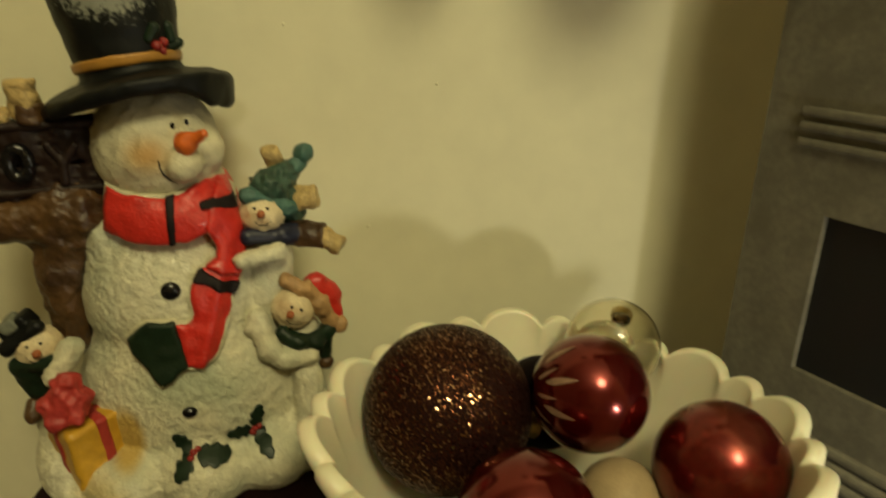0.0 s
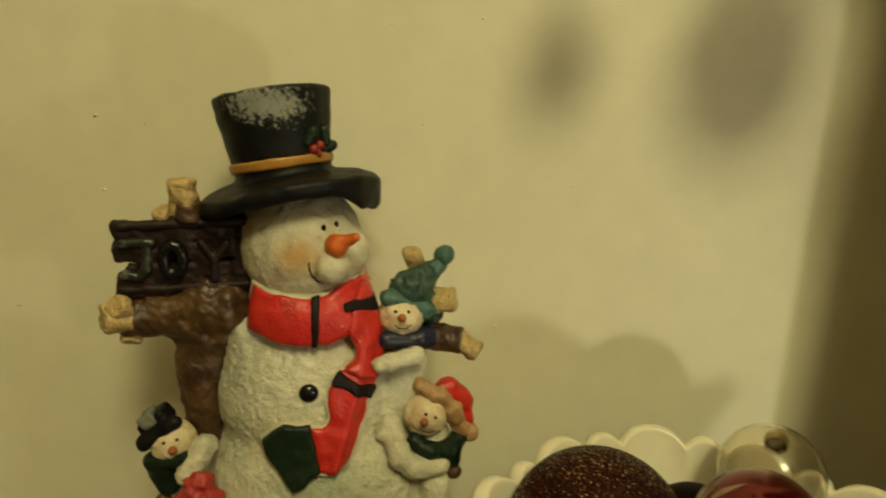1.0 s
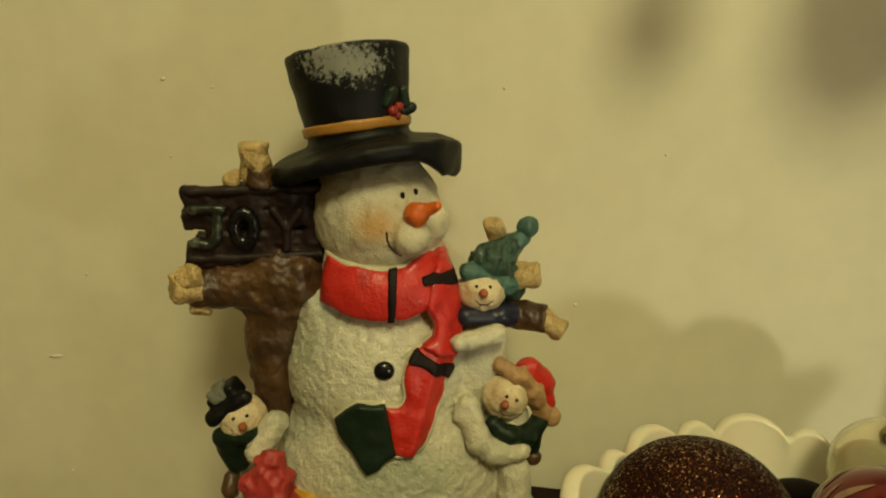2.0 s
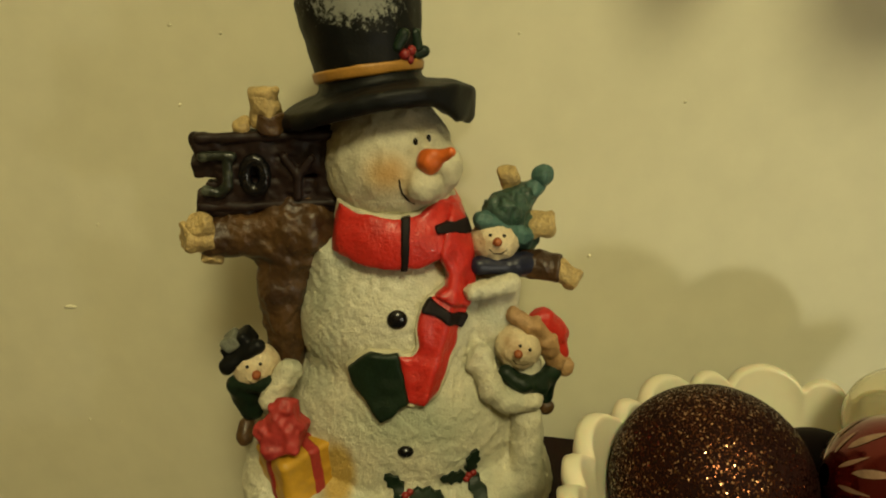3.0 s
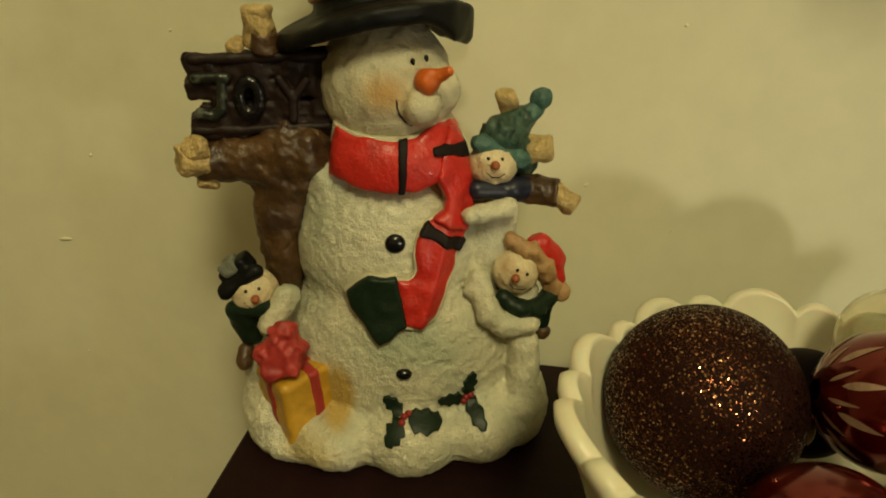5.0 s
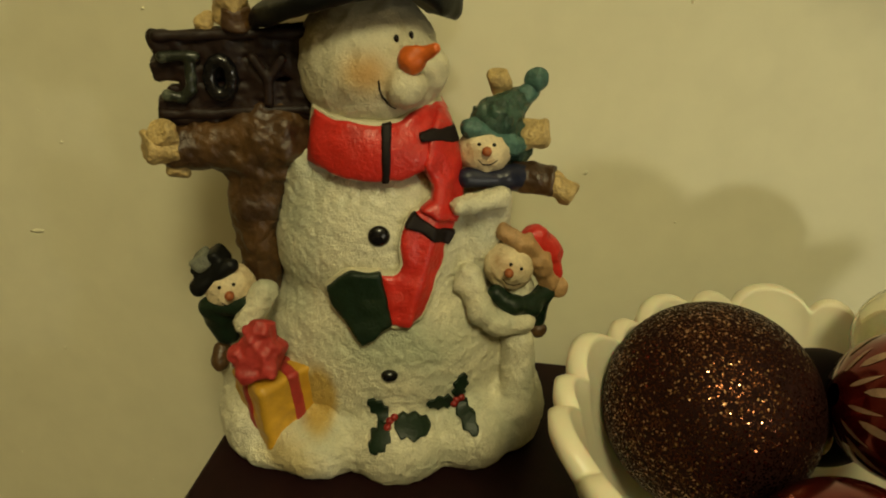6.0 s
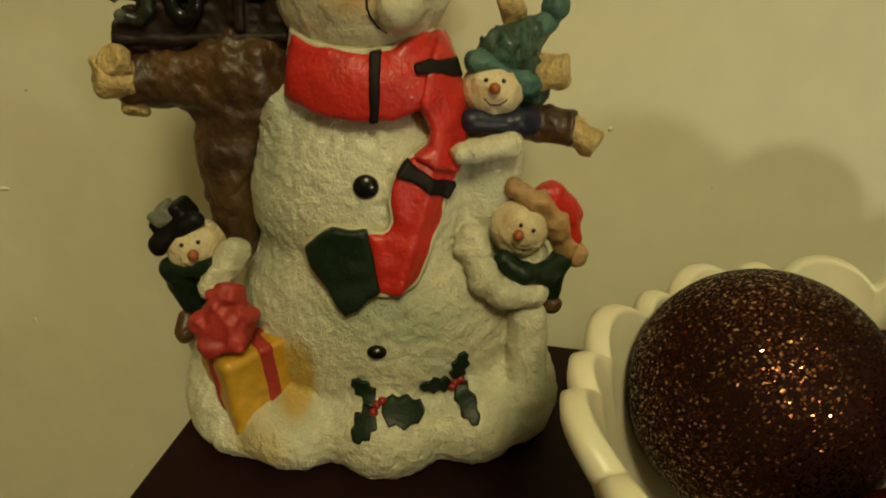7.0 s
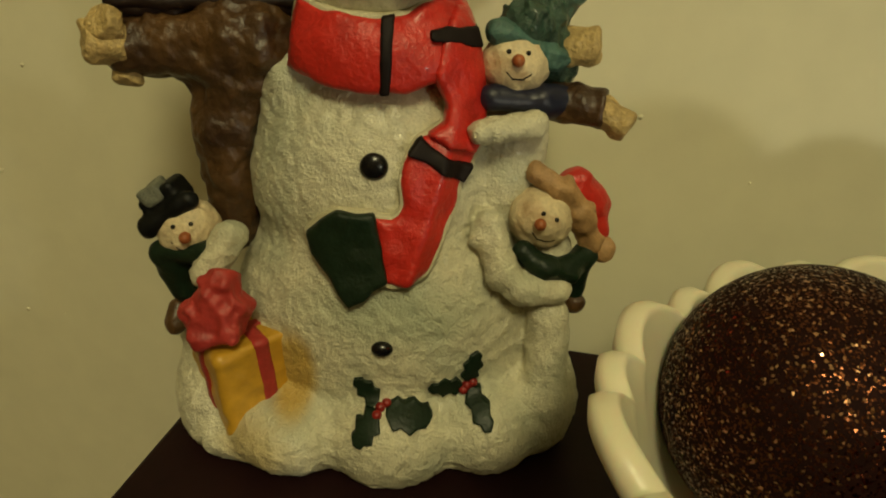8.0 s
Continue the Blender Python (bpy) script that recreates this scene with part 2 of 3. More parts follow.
def egg(c, r):
    r = (r, r, r) if isinstance(r, float) else r

    def f(x, y, z):
        p = [(a - b) / s for a, b, s in zip((x, y, z), c, r)]
        n0 = np.sqrt(p[0] ** 2 + p[1] ** 2 + p[2] ** 2) + 1e-9
        g = np.sqrt((p[0] / r[0]) ** 2 + (p[1] / r[1]) ** 2 + (p[2] / r[2]) ** 2) + 1e-9
        return n0 * (n0 - 1) / g
    return f


def limb(a, b, ra, rb=None):
    rb = ra if rb is None else rb
    d = [q - p for p, q in zip(a, b)]
    dd = sum(v * v for v in d)

    def f(x, y, z):
        t = np.clip(((x - a[0]) * d[0] + (y - a[1]) * d[1] + (z - a[2]) * d[2]) / dd, 0, 1)
        return np.sqrt((x - a[0] - t * d[0]) ** 2 + (y - a[1] - t * d[1]) ** 2 + (z - a[2] - t * d[2]) ** 2) - (ra + (rb - ra) * t)
    return f


def drum(a, b, ra, rb, edge=0.0015):
    """A tapered drum with flat ends."""
    d = np.array(b) - np.array(a)
    h = float(np.sqrt((d ** 2).sum()))
    d = d / h

    def f(x, y, z):
        px, py, pz = x - a[0], y - a[1], z - a[2]
        t = px * d[0] + py * d[1] + pz * d[2]
        r = np.sqrt(np.maximum(px * px + py * py + pz * pz - t * t, 0))
        q0, q1 = r - (ra + (rb - ra) * np.clip(t / h, 0, 1)) + edge, np.abs(t - h / 2) - h / 2 + edge
        return np.minimum(np.maximum(q0, q1), 0) + np.sqrt(np.maximum(q0, 0) ** 2 + np.maximum(q1, 0) ** 2) - edge
    return f


def brick_shape(c, half, turn=0.0, lean=0.0, edge=0.0015):
    ca, sa, cl, sl = math.cos(radians(turn)), math.sin(radians(turn)), math.cos(radians(lean)), math.sin(radians(lean))

    def f(x, y, z):
        px, py, pz = x - c[0], y - c[1], z - c[2]
        px, py = px * ca + py * sa, -px * sa + py * ca
        px, pz = px * cl + pz * sl, -px * sl + pz * cl
        q = [np.abs(v) - h + edge for v, h in zip((px, py, pz), half)]
        out = np.sqrt(sum(np.maximum(v, 0) ** 2 for v in q))
        return out + np.minimum(np.maximum(np.maximum(q[0], q[1]), q[2]), 0) - edge
    return f


def outline(points, edge=0.0):
    """Signed distance to a polygon in the front view (x, z)."""
    pts = list(points)

    def f(x, y, z):
        d = np.full(np.broadcast(x, z).shape, 1e9)
        inside = np.zeros(d.shape, bool)
        for (ax, az), (bx, bz) in zip(pts, pts[1:] + pts[:1]):
            ex, ez = bx - ax, bz - az
            wx, wz = x - ax, z - az
            t = np.clip((wx * ex + wz * ez) / (ex * ex + ez * ez), 0, 1)
            d = np.minimum(d, (wx - t * ex) ** 2 + (wz - t * ez) ** 2)
            if ez:
                inside ^= ((az > z) != (bz > z)) & (x < (bx - ax) * (z - az) / ez + ax)
        return np.where(inside, -1, 1) * np.sqrt(d) - edge
    return f


def layer(core, shape, thick, soft=0.0015, back=0.012):
    """A coat of that thickness over core, within a front-view outline."""
    def f(x, y, z):
        a, b = core(x, y, z) - thick, shape(x, y, z)
        return np.maximum(-smin(-a, -b, soft), y - back)
    return f


def rough(f, amount, scale, seed=0):
    return lambda x, y, z: f(x, y, z) + amount * lattice(x, y, z, scale, seed)


def sculpt(f, lo, hi, res):
    """Vertices and quads of the surface f = 0 (surface nets)."""
    axes = [np.arange(a, b + res, res) for a, b in zip(lo, hi)]
    gx, gy, gz = np.meshgrid(*axes, indexing="ij", sparse=True)
    v = f(gx, gy, gz)
    v = np.broadcast_to(v, [len(a) for a in axes]).copy()
    s = v < 0
    n = [len(a) - 1 for a in axes]
    total, count = np.zeros((*n, 3)), np.zeros(n)
    offs = [(i, j, k) for i in (0, 1) for j in (0, 1) for k in (0, 1)]

    def view(a, o):
        return a[o[0]:o[0] + n[0], o[1]:o[1] + n[1], o[2]:o[2] + n[2]]
    for o in offs:
        for ax in range(3):
            if o[ax]:
                continue
            q = list(o)
            q[ax] = 1
            va, vb = view(v, o), view(v, q)
            cross = (va < 0) != (vb < 0)
            t = np.where(cross, va / np.where(cross, va - vb, 1), 0)
            for c in range(3):
                total[..., c] += np.where(cross, o[c] + (t if c == ax else 0), 0)
            count += cross
    live = count > 0
    ids = np.full(n, -1)
    ids[live] = np.arange(live.sum())
    cell = np.argwhere(live)
    verts = (cell + total[live] / count[live][:, None]) * res + np.array([a[0] for a in axes])
    quads = []
    for ax in range(3):
        b, c = (ax + 1) % 3, (ax + 2) % 3
        lo_s = [slice(1, -1)] * 3
        hi_s = [slice(1, -1)] * 3
        lo_s[ax], hi_s[ax] = slice(0, -1), slice(1, None)
        flip = s[tuple(lo_s)] != s[tuple(hi_s)]
        e = np.argwhere(flip)
        e[:, b] += 1
        e[:, c] += 1
        inside = s[e[:, 0], e[:, 1], e[:, 2]]

        def at(db, dc):
            g = e.copy()
            g[:, b] += db
            g[:, c] += dc
            return ids[g[:, 0], g[:, 1], g[:, 2]]
        q = np.stack([at(-1, -1), at(0, -1), at(0, 0), at(-1, 0)], 1)
        q[~inside] = q[~inside][:, ::-1]
        quads.append(q)
    return verts, np.concatenate(quads)


class Figure:
    """One cast figure of several painted regions, gathered into one mesh."""

    def __init__(self):
        self.v, self.q, self.m, self.mats, self.n = [], [], [], [], 0

    def add(self, f, mat, lo, hi, res=0.0009):
        v, q = sculpt(f, lo, hi, res)
        if mat not in self.mats:
            self.mats.append(mat)
        self.v.append(v)
        self.q.append(q + self.n)
        self.m.append(np.full(len(q), self.mats.index(mat)))
        self.n += len(v)

    def near(self, f, mat, c, r, res=0.0007):
        self.add(f, mat, [a - r for a in c], [a + r for a in c], res)

    def finish(self, name):
        me = bpy.data.meshes.new(name)
        v, q, m = np.concatenate(self.v), np.concatenate(self.q), np.concatenate(self.m)
        me.from_pydata(v.tolist(), [], q.tolist())
        me.polygons.foreach_set("material_index", m.astype(np.int32))
        me.polygons.foreach_set("use_smooth", np.ones(len(q), bool))
        for mat in self.mats:
            me.materials.append(mat)
        me.update()
        return new(name, me)


# ---- the setting ----
FX, FY, FTURN = 0.221, 0.417, -63.0


def fireplace_pose():
    return pose(FX, FY, 0, 0, 0, FTURN)


def setting():
    tagged(part("wall_north", box((-2.2, WALL_Y, 0), (1.6, WALL_Y + 0.12, 2.4)), PAINT, None),
           "cream painted plaster wall with small flecks", "wall", kind="structure")
    tagged(part("floor", box((-2.2, -2.6, -0.08), (1.6, WALL_Y, 0)), CARPET, None),
           "dark brown carpeted floor of the room", "floor", kind="structure")
    tagged(part("ceiling", box((-2.2, -2.6, 2.4), (1.6, WALL_Y + 0.12, 2.5)), CEIL, None),
           "plain white painted room ceiling overhead", "ceiling", kind="structure")
    tagged(part("wall_west", box((-2.32, -2.6, 0), (-2.2, WALL_Y + 0.12, 2.4)), SHADEWALL, None),
           "unseen tan plaster side wall with room shade put into its colour", "wall", kind="structure")
    tagged(part("wall_east", box((1.6, -2.6, 0), (1.72, WALL_Y + 0.12, 2.4)), SHADEWALL, None),
           "unseen tan plaster side wall with room shade put into its colour", "wall", kind="structure")
    tagged(part("wall_south", box((-2.32, -2.72, 0), (1.72, -2.6, 2.4)), SHADEWALL, None),
           "unseen tan plaster wall facing the table, room shade put into its colour", "wall", kind="structure")


setting()


def paint_flecks():
    """Small bumps of old paint on the wall."""
    wall = bpy.data.objects["wall_north"]
    rng = random.Random(3)
    spots = [(-0.317, 0.506, 0.0055, 0.0015), (0.016, 0.572, 0.0013, 0.0013), (-0.313, 0.421, 0.0016, 0.0014), (-0.291, 0.565, 0.0014, 0.0013),
             (-0.234, 0.689, 0.0018, 0.0012), (-0.204, 0.686, 0.0013, 0.0010), (-0.231, 0.644, 0.0012, 0.0011), (-0.035, 0.695, 0.0012, 0.0010),
             (0.057, 0.664, 0.0011, 0.0010), (-0.362, 0.327, 0.0012, 0.0010)]
    spots += [(rng.uniform(-0.45, 0.17), rng.uniform(0.30, 0.82), rng.uniform(0.0005, 0.0009), rng.uniform(0.0005, 0.0009)) for _ in range(8)]
    for x, z, w, h in spots:
        bm = bmesh.new()
        bmesh.ops.create_icosphere(bm, subdivisions=1, radius=1)
        for v in bm.verts:
            v.co = Vector((x + v.co.x * w, WALL_Y + v.co.y * 0.0009, z + v.co.z * h + 0.3 * h * v.co.x))
        smooth(part("paint_fleck", bm, PAINT, wall))


paint_flecks()


def side_table():
    t = new("side_table")
    t.location = (0, 0, 0)
    part("tabletop", box((-0.158, -0.02, TOP - 0.03), (0.72, WALL_Y - 0.002, TOP), 0.002), TABLE, t)
    for x in (-0.15, 0.685):
        for y in (-0.01, WALL_Y - 0.05):
            part("leg", box((x - 0.005, y, 0), (x + 0.025, y + 0.03, TOP - 0.03), 0.002), TABLE, t)
    tagged(t, "dark brown wooden side table against the cream wall", "table")


side_table()


def fireplace():
    f = new("decorative_fireplace")
    f.matrix_world = fireplace_pose()
    # local x runs along the face, local y into the body; z is measured from the table
    left, right, low, high = 0.0410, 0.195, 0.0888, 0.1705
    part("pilaster", box((0, 0, 0.058), (left, 0.07, 0.420)), GREY, f)
    part("pilaster", box((right, 0, 0.058), (0.240, 0.07, 0.420)), GREY, f)
    part("lintel", box((left, 0.0001, high), (right, 0.07, 0.420)), GREY, f)
    part("hearth_panel", box((left, 0.0001, 0.058), (right, 0.07, low)), GREY, f)
    part("firebox", box((left, 0.004, low), (right, 0.066, high)), BLACK, f, "black firebox screen")
    for k, z in enumerate((0.2035, 0.2115, 0.2185)):
        part("moulding", box((0.020, -0.0025 - 0.0005 * k, z - 0.0022), (0.220, 0.002, z + 0.0022), 0.0015), GREY, f)
    part("plinth", box((-0.006, -0.012, 0), (0.246, 0.07, 0.041), 0.003), GREY, f)
    for z in (0.044, 0.050, 0.056):
        part("moulding", box((-0.005 + (z - 0.044) * 0.3, -0.010 + (z - 0.044) * 0.5, z - 0.0028), (0.245, 0.069, z + 0.0028), 0.002), GREY, f)
    part("mantel_shelf", box((-0.025, -0.018, 0.420), (0.265, 0.075, 0.444), 0.004), GREY, f)
    f.location.z = TOP
    tagged(f, "grey-washed decorative tabletop fireplace with a black firebox", "fireplace")


fireplace()


def garland():
    """Leaf clusters at the mantel, and an added wall-to-mantel cord with unseen shadow-casting baubles."""
    g = new("christmas_garland")
    ends = [Vector(p) for p in ((-0.22, 0.498, 1.00), (-0.08, 0.44, 0.925), (0.074, 0.400, 0.887), (0.182, 0.392, 0.886), (0.206, 0.405, 0.888))]
    curve = bpy.data.curves.new("cord", "CURVE")
    curve.dimensions, curve.bevel_depth = "3D", 0.0012
    spline = curve.splines.new("POLY")
    spline.points.add(len(ends) - 1)
    for q, p in zip(spline.points, ends):
        q.co = (*p, 1)
    curve.materials.append(GREEN)
    cord = new("cord", curve)
    cord.parent = g
    rng = random.Random(5)
    # two balls added out of view, placed so soft oval shadows fall on the wall
    for centre, r, tall in (((0.064, 0.400, 0.822), 0.020, 1.25), ((0.162, 0.392, 0.834), 0.036, 1.15)):
        prof = [(r * math.sin(t), -r * tall * math.cos(t)) for t in [math.pi * k / 20 for k in range(0, 21)]]
        ball = smooth(part("shadow_caster_ball", lathe(prof, 32), WORNRED, g, "unseen dark red ball added to cast a wall shadow"))
        ball.location = centre
        part("hook", box((centre[0] - 0.0008, centre[1] - 0.0008, centre[2] + r * tall), (centre[0] + 0.0008, centre[1] + 0.0008, 0.886)), CAP, g)
    for centre, size, count in (((0.205, 0.400, 0.895), (0.022, 0.018, 0.026), 60), ((0.224, 0.378, 0.800), (0.011, 0.009, 0.055), 60)):
        bm = bmesh.new()
        for _ in range(count):
            p = Vector([c + rng.gauss(0, 0.5) * s for c, s in zip(centre, size)])
            d = Vector((rng.uniform(-1, 1), rng.uniform(-1, 1), rng.uniform(-1, 0.6))).normalized()
            side = d.cross(Vector((rng.uniform(-1, 1), 0.3, 0.2))).normalized() * 0.0045
            up = d.cross(side).normalized() * 0.0012
            length = rng.uniform(0.012, 0.020)
            a, b, c, e, f = (bm.verts.new(v) for v in (p, p + d * length * 0.45 + side + up, p + d * length, p + d * length * 0.45 - side + up, p + d * length * 0.45))
            for tri in ((a, b, f), (b, c, f), (c, e, f), (e, a, f)):
                bm.faces.new(tri)
        part("leaf_cluster", bm, GREEN, g)
    tagged(g, "dark green leafy mantel garland with an added cord of unseen shadow-casting balls", "garland")


garland()


# ---- the snowman figure ----
def snowman():
    g = Figure()
    lower = egg((-0.010, 0.0, 0.045), (0.066, 0.050, 0.062))
    middle = egg((-0.018, 0.004, 0.102), (0.051, 0.044, 0.054))
    skull = egg((-0.0247, 0.0, 0.186), (0.0315, 0.032, 0.030))
    jowl = egg((-0.0225, -0.008, 0.177), (0.0275, 0.024, 0.019))
    cheek = egg((-0.0295, -0.022, 0.1825), (0.0125, 0.0125, 0.0125))
    muzzle = egg((-0.0105, -0.0295, 0.1795), (0.0092, 0.0110, 0.0095))
    cheek2 = egg((0.0018, -0.016, 0.1840), (0.0078, 0.0092, 0.0100))
    plinth = egg((-0.012, -0.003, 0.010), (0.080, 0.052, 0.026))
    lobes = [egg(c, r) for c, r in (
        ((-0.078, -0.016, 0.014), (0.020, 0.028, 0.022)), ((-0.048, -0.035, 0.011), (0.025, 0.028, 0.0165)),
        ((-0.010, -0.040, 0.012), (0.027, 0.027, 0.021)), ((0.026, -0.034, 0.014), (0.024, 0.027, 0.021)),
        ((0.0470, -0.019, 0.018), (0.0195, 0.031, 0.025)), ((0.047, 0.020, 0.016), (0.018, 0.026, 0.022)),
        ((-0.075, 0.022, 0.016), (0.018, 0.024, 0.022)), ((-0.01, 0.03, 0.014), (0.05, 0.022, 0.020)),
        ((-0.086, -0.006, 0.036), (0.012, 0.018, 0.014)), ((-0.068, -0.030, 0.006), (0.021, 0.022, 0.010)))]
    friends = [
        limb((0.028, -0.012, 0.122), (0.022, -0.008, 0.075), 0.015, 0.020),
        limb((0.0335, -0.030, 0.1315), (0.0145, -0.036, 0.1298), 0.0052, 0.0042),
        limb((0.044, -0.018, 0.080), (0.043, -0.018, 0.045), 0.013, 0.013),
        limb((0.0215, -0.032, 0.0945), (0.0270, -0.039, 0.0790), 0.006), limb((0.0270, -0.039, 0.0790), (0.0345, -0.040, 0.0735), 0.0060), limb((0.0345, -0.040, 0.0735), (0.0485, -0.037, 0.0725), 0.0058, 0.0050),
        egg((0.0185, -0.034, 0.0905), 0.0045), limb((0.047, -0.033, 0.06), (0.049, -0.038, 0.030), 0.0080, 0.0092),
        egg((0.048, -0.042, 0.026), (0.0105, 0.008, 0.009)),
        limb((-0.0715, -0.026, 0.0835), (-0.0800, -0.031, 0.0705), 0.0062, 0.0058), egg((-0.085, -0.012, 0.066), (0.009, 0.01, 0.014))]
    core = blend(0.014, middle, skull, lower)
    shoulder = egg((-0.0530, -0.004, 0.129), (0.0105, 0.014, 0.0130))
    snow = blend(0.005, blend(0.005, lower, middle, shoulder, egg((-0.0505, 0.000, 0.1370), (0.0140, 0.020, 0.0150))), plinth, *lobes)
    bare = snow
    snow = blend(0.0018, bare, blend(0.002, *friends))
    shell = rough(rough(rough(snow, 0.0006, 75, 3), 0.00036, 230, 5), 0.00050, 560, 15)

    def footed(x, y, z):
        return np.maximum(shell(x, y, z), -z)
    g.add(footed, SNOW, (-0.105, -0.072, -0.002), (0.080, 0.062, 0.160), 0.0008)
    head = rough(rough(blend(0.0028, blend(0.010, skull, jowl), cheek, muzzle, cheek2), 0.0006, 180, 7), 0.0004, 420, 17)
    g.add(head, HEAD, (-0.062, -0.045, 0.150), (0.018, 0.038, 0.222), 0.0009)

    def front(f, x, z):
        ys = np.linspace(-0.09, 0.03, 1200)
        hit = np.argmax(f(np.full_like(ys, x), ys, np.full_like(ys, z)) < 0)
        return float(ys[hit])

    # blush, eyes, smile, carrot
    for x, z in ((-0.0143, 0.1978), (-0.0080, 0.1988)):
        y = front(head, x, z)
        g.near(egg((x, y, z), (0.0012, 0.0010, 0.0019)), LETTER, (x, y, z), 0.003, 0.0004)
        g.near(egg((x + 0.001, y + 0.0002, z - 0.0028), (0.0022, 0.0012, 0.0016)), HEAD, (x, y, z - 0.002), 0.005, 0.0005)
    curve = [(-0.0212, 0.1820), (-0.0209, 0.1788), (-0.0196, 0.1755), (-0.0168, 0.1722), (-0.0140, 0.1705)]
    smile = [(x, front(head, x, z) - 0.0001, z) for x, z in curve]
    g.near(blend(0.0003, *[limb(a, b, 0.00052) for a, b in zip(smile, smile[1:])]), STRIPE, smile[2], 0.014, 0.0005)
    g.near(rough(blend(0.003, egg((-0.0088, -0.0345, 0.1905), (0.0055, 0.0065, 0.0055)), limb((-0.0070, -0.0360, 0.1920), (0.0002, -0.0410, 0.1962), 0.0044, 0.0020)), 0.0006, 260), ORANGE,
           (-0.004, -0.036, 0.193), 0.017, 0.0006)

    # hat
    crown = drum((-0.0335, 0.004, 0.216), (-0.0410, 0.010, 0.2600), 0.0238, 0.0302, 0.003)

    def brim(x, y, z):
        u, w = x + 0.030, y - 0.002
        mid = 0.2080 + 0.14 * u + 4.5 * np.minimum(w, 0) ** 2 + 1.5 * np.maximum(w, 0) ** 2 - 2.0 * u * np.minimum(w, 0)
        r = np.sqrt(u * u + w * w)
        mid = mid + 0.010 * np.maximum(0, 1 - (r / 0.043) ** 2)
        curl = np.minimum(15 * np.maximum(u - 0.017, 0) ** 2, 0.0042)
        q0, q1 = r - 0.0422, np.abs(z - mid + 0.5 * curl) * 0.93 - (0.0004 + curl)
        return np.minimum(np.maximum(q0, q1), 0) + np.sqrt(np.maximum(q0, 0) ** 2 + np.maximum(q1, 0) ** 2) - 0.0036
    hat = rough(blend(0.004, crown, brim), 0.0005, 160, 2)
    g.add(hat, HATBLACK, (-0.085, -0.052, 0.188), (0.024, 0.056, 0.272), 0.0010)
    g.add(rough(drum((-0.0347, 0.0047, 0.2222), (-0.0356, 0.0053, 0.2272), 0.0258, 0.0266, 0.001), 0.0003, 200), GOLD,
          (-0.066, -0.026, 0.208), (-0.006, 0.034, 0.236), 0.0008)

    for x, z, r in ((-0.0195, 0.2345, 0.0026), (-0.0165, 0.2362, 0.0024), (-0.0172, 0.2322, 0.0022)):
        y = front(hat, x, z) - 0.001
        g.near(egg((x, y, z), r), BERRY, (x, y, z), 0.004, 0.0006)
    for x, z, a in ((-0.0215, 0.2405, 0.5), (-0.0140, 0.2405, -0.2), (-0.0128, 0.2345, 1.1)):
        y = front(hat, x, z) - 0.0005
        g.near(limb((x - 0.003 * math.sin(a), y, z - 0.003 * math.cos(a)), (x + 0.003 * math.sin(a), y, z + 0.003 * math.cos(a)), 0.0027),
               GREEN, (x, y, z), 0.008, 0.0007)

    # scarf: collar, hanging tail, dark bands and green end
    neck = blend(0.014, middle, skull, egg((-0.018, -0.004, 0.150), (0.036, 0.030, 0.018)))
    collar = outline([(-0.0485, 0.1680), (-0.0418, 0.1656), (-0.0317, 0.1641), (-0.0203, 0.1640), (-0.0113, 0.1655), (-0.0073, 0.1680), (-0.0019, 0.1702), (0.0054, 0.1708),
                      (0.0094, 0.1690), (0.0121, 0.1625), (0.0142, 0.1562), (0.0166, 0.1450), (0.0176, 0.1360), (0.0120, 0.1330), (0.0028, 0.1335),
                      (0.0033, 0.1375), (0.0017, 0.1425), (-0.0014, 0.1436), (-0.0107, 0.1403), (-0.0211, 0.1395), (-0.0365, 0.1405), (-0.0443, 0.1421), (-0.0520, 0.1444)])
    tail_shape = outline([(0.0180, 0.1420), (0.0180, 0.1330), (0.0158, 0.1219), (0.0129, 0.1161), (0.0106, 0.1112), (0.0085, 0.1017), (0.0059, 0.0937), (0.0032, 0.0859),
                          (-0.0009, 0.0797), (-0.0050, 0.0768), (-0.0104, 0.0752), (-0.0160, 0.0752), (-0.0180, 0.0829), (-0.0191, 0.0926), (-0.0210, 0.1007), (-0.0137, 0.0992),
                          (-0.0116, 0.1008), (-0.0103, 0.1045), (-0.0114, 0.1124), (-0.0107, 0.1177), (-0.0087, 0.1227), (-0.0063, 0.1263), (-0.0022, 0.1289), (0.0028, 0.1318),
                          (0.0038, 0.1360), (0.0031, 0.1440)])

    def tail(x, y, z):
        return tail_shape(x, y, z) + 0.0007 * lattice(x, 0 * y, z, 110, 31)
    sock_shape = outline([(-0.0436, 0.0913), (-0.0388, 0.0966), (-0.0323, 0.1004), (-0.0199, 0.1012), (-0.0176, 0.0931), (-0.0147, 0.0834), (-0.0135, 0.0773),
                          (-0.0186, 0.0738), (-0.0226, 0.0697), (-0.0274, 0.0668), (-0.0333, 0.0741), (-0.0382, 0.0802), (-0.0409, 0.0852)])

    def sock(x, y, z):
        return sock_shape(x, y, z) + 0.0006 * lattice(x, 0 * y, z, 120, 32)
    g.add(rough(layer(neck, collar, 0.0040, 0.003, 0.03), 0.0006, 180, 4), RED, (-0.062, -0.050, 0.118), (0.028, 0.032, 0.176), 0.0009)
    body = blend(0.006, blend(0.012, lower, middle), *friends[:1])
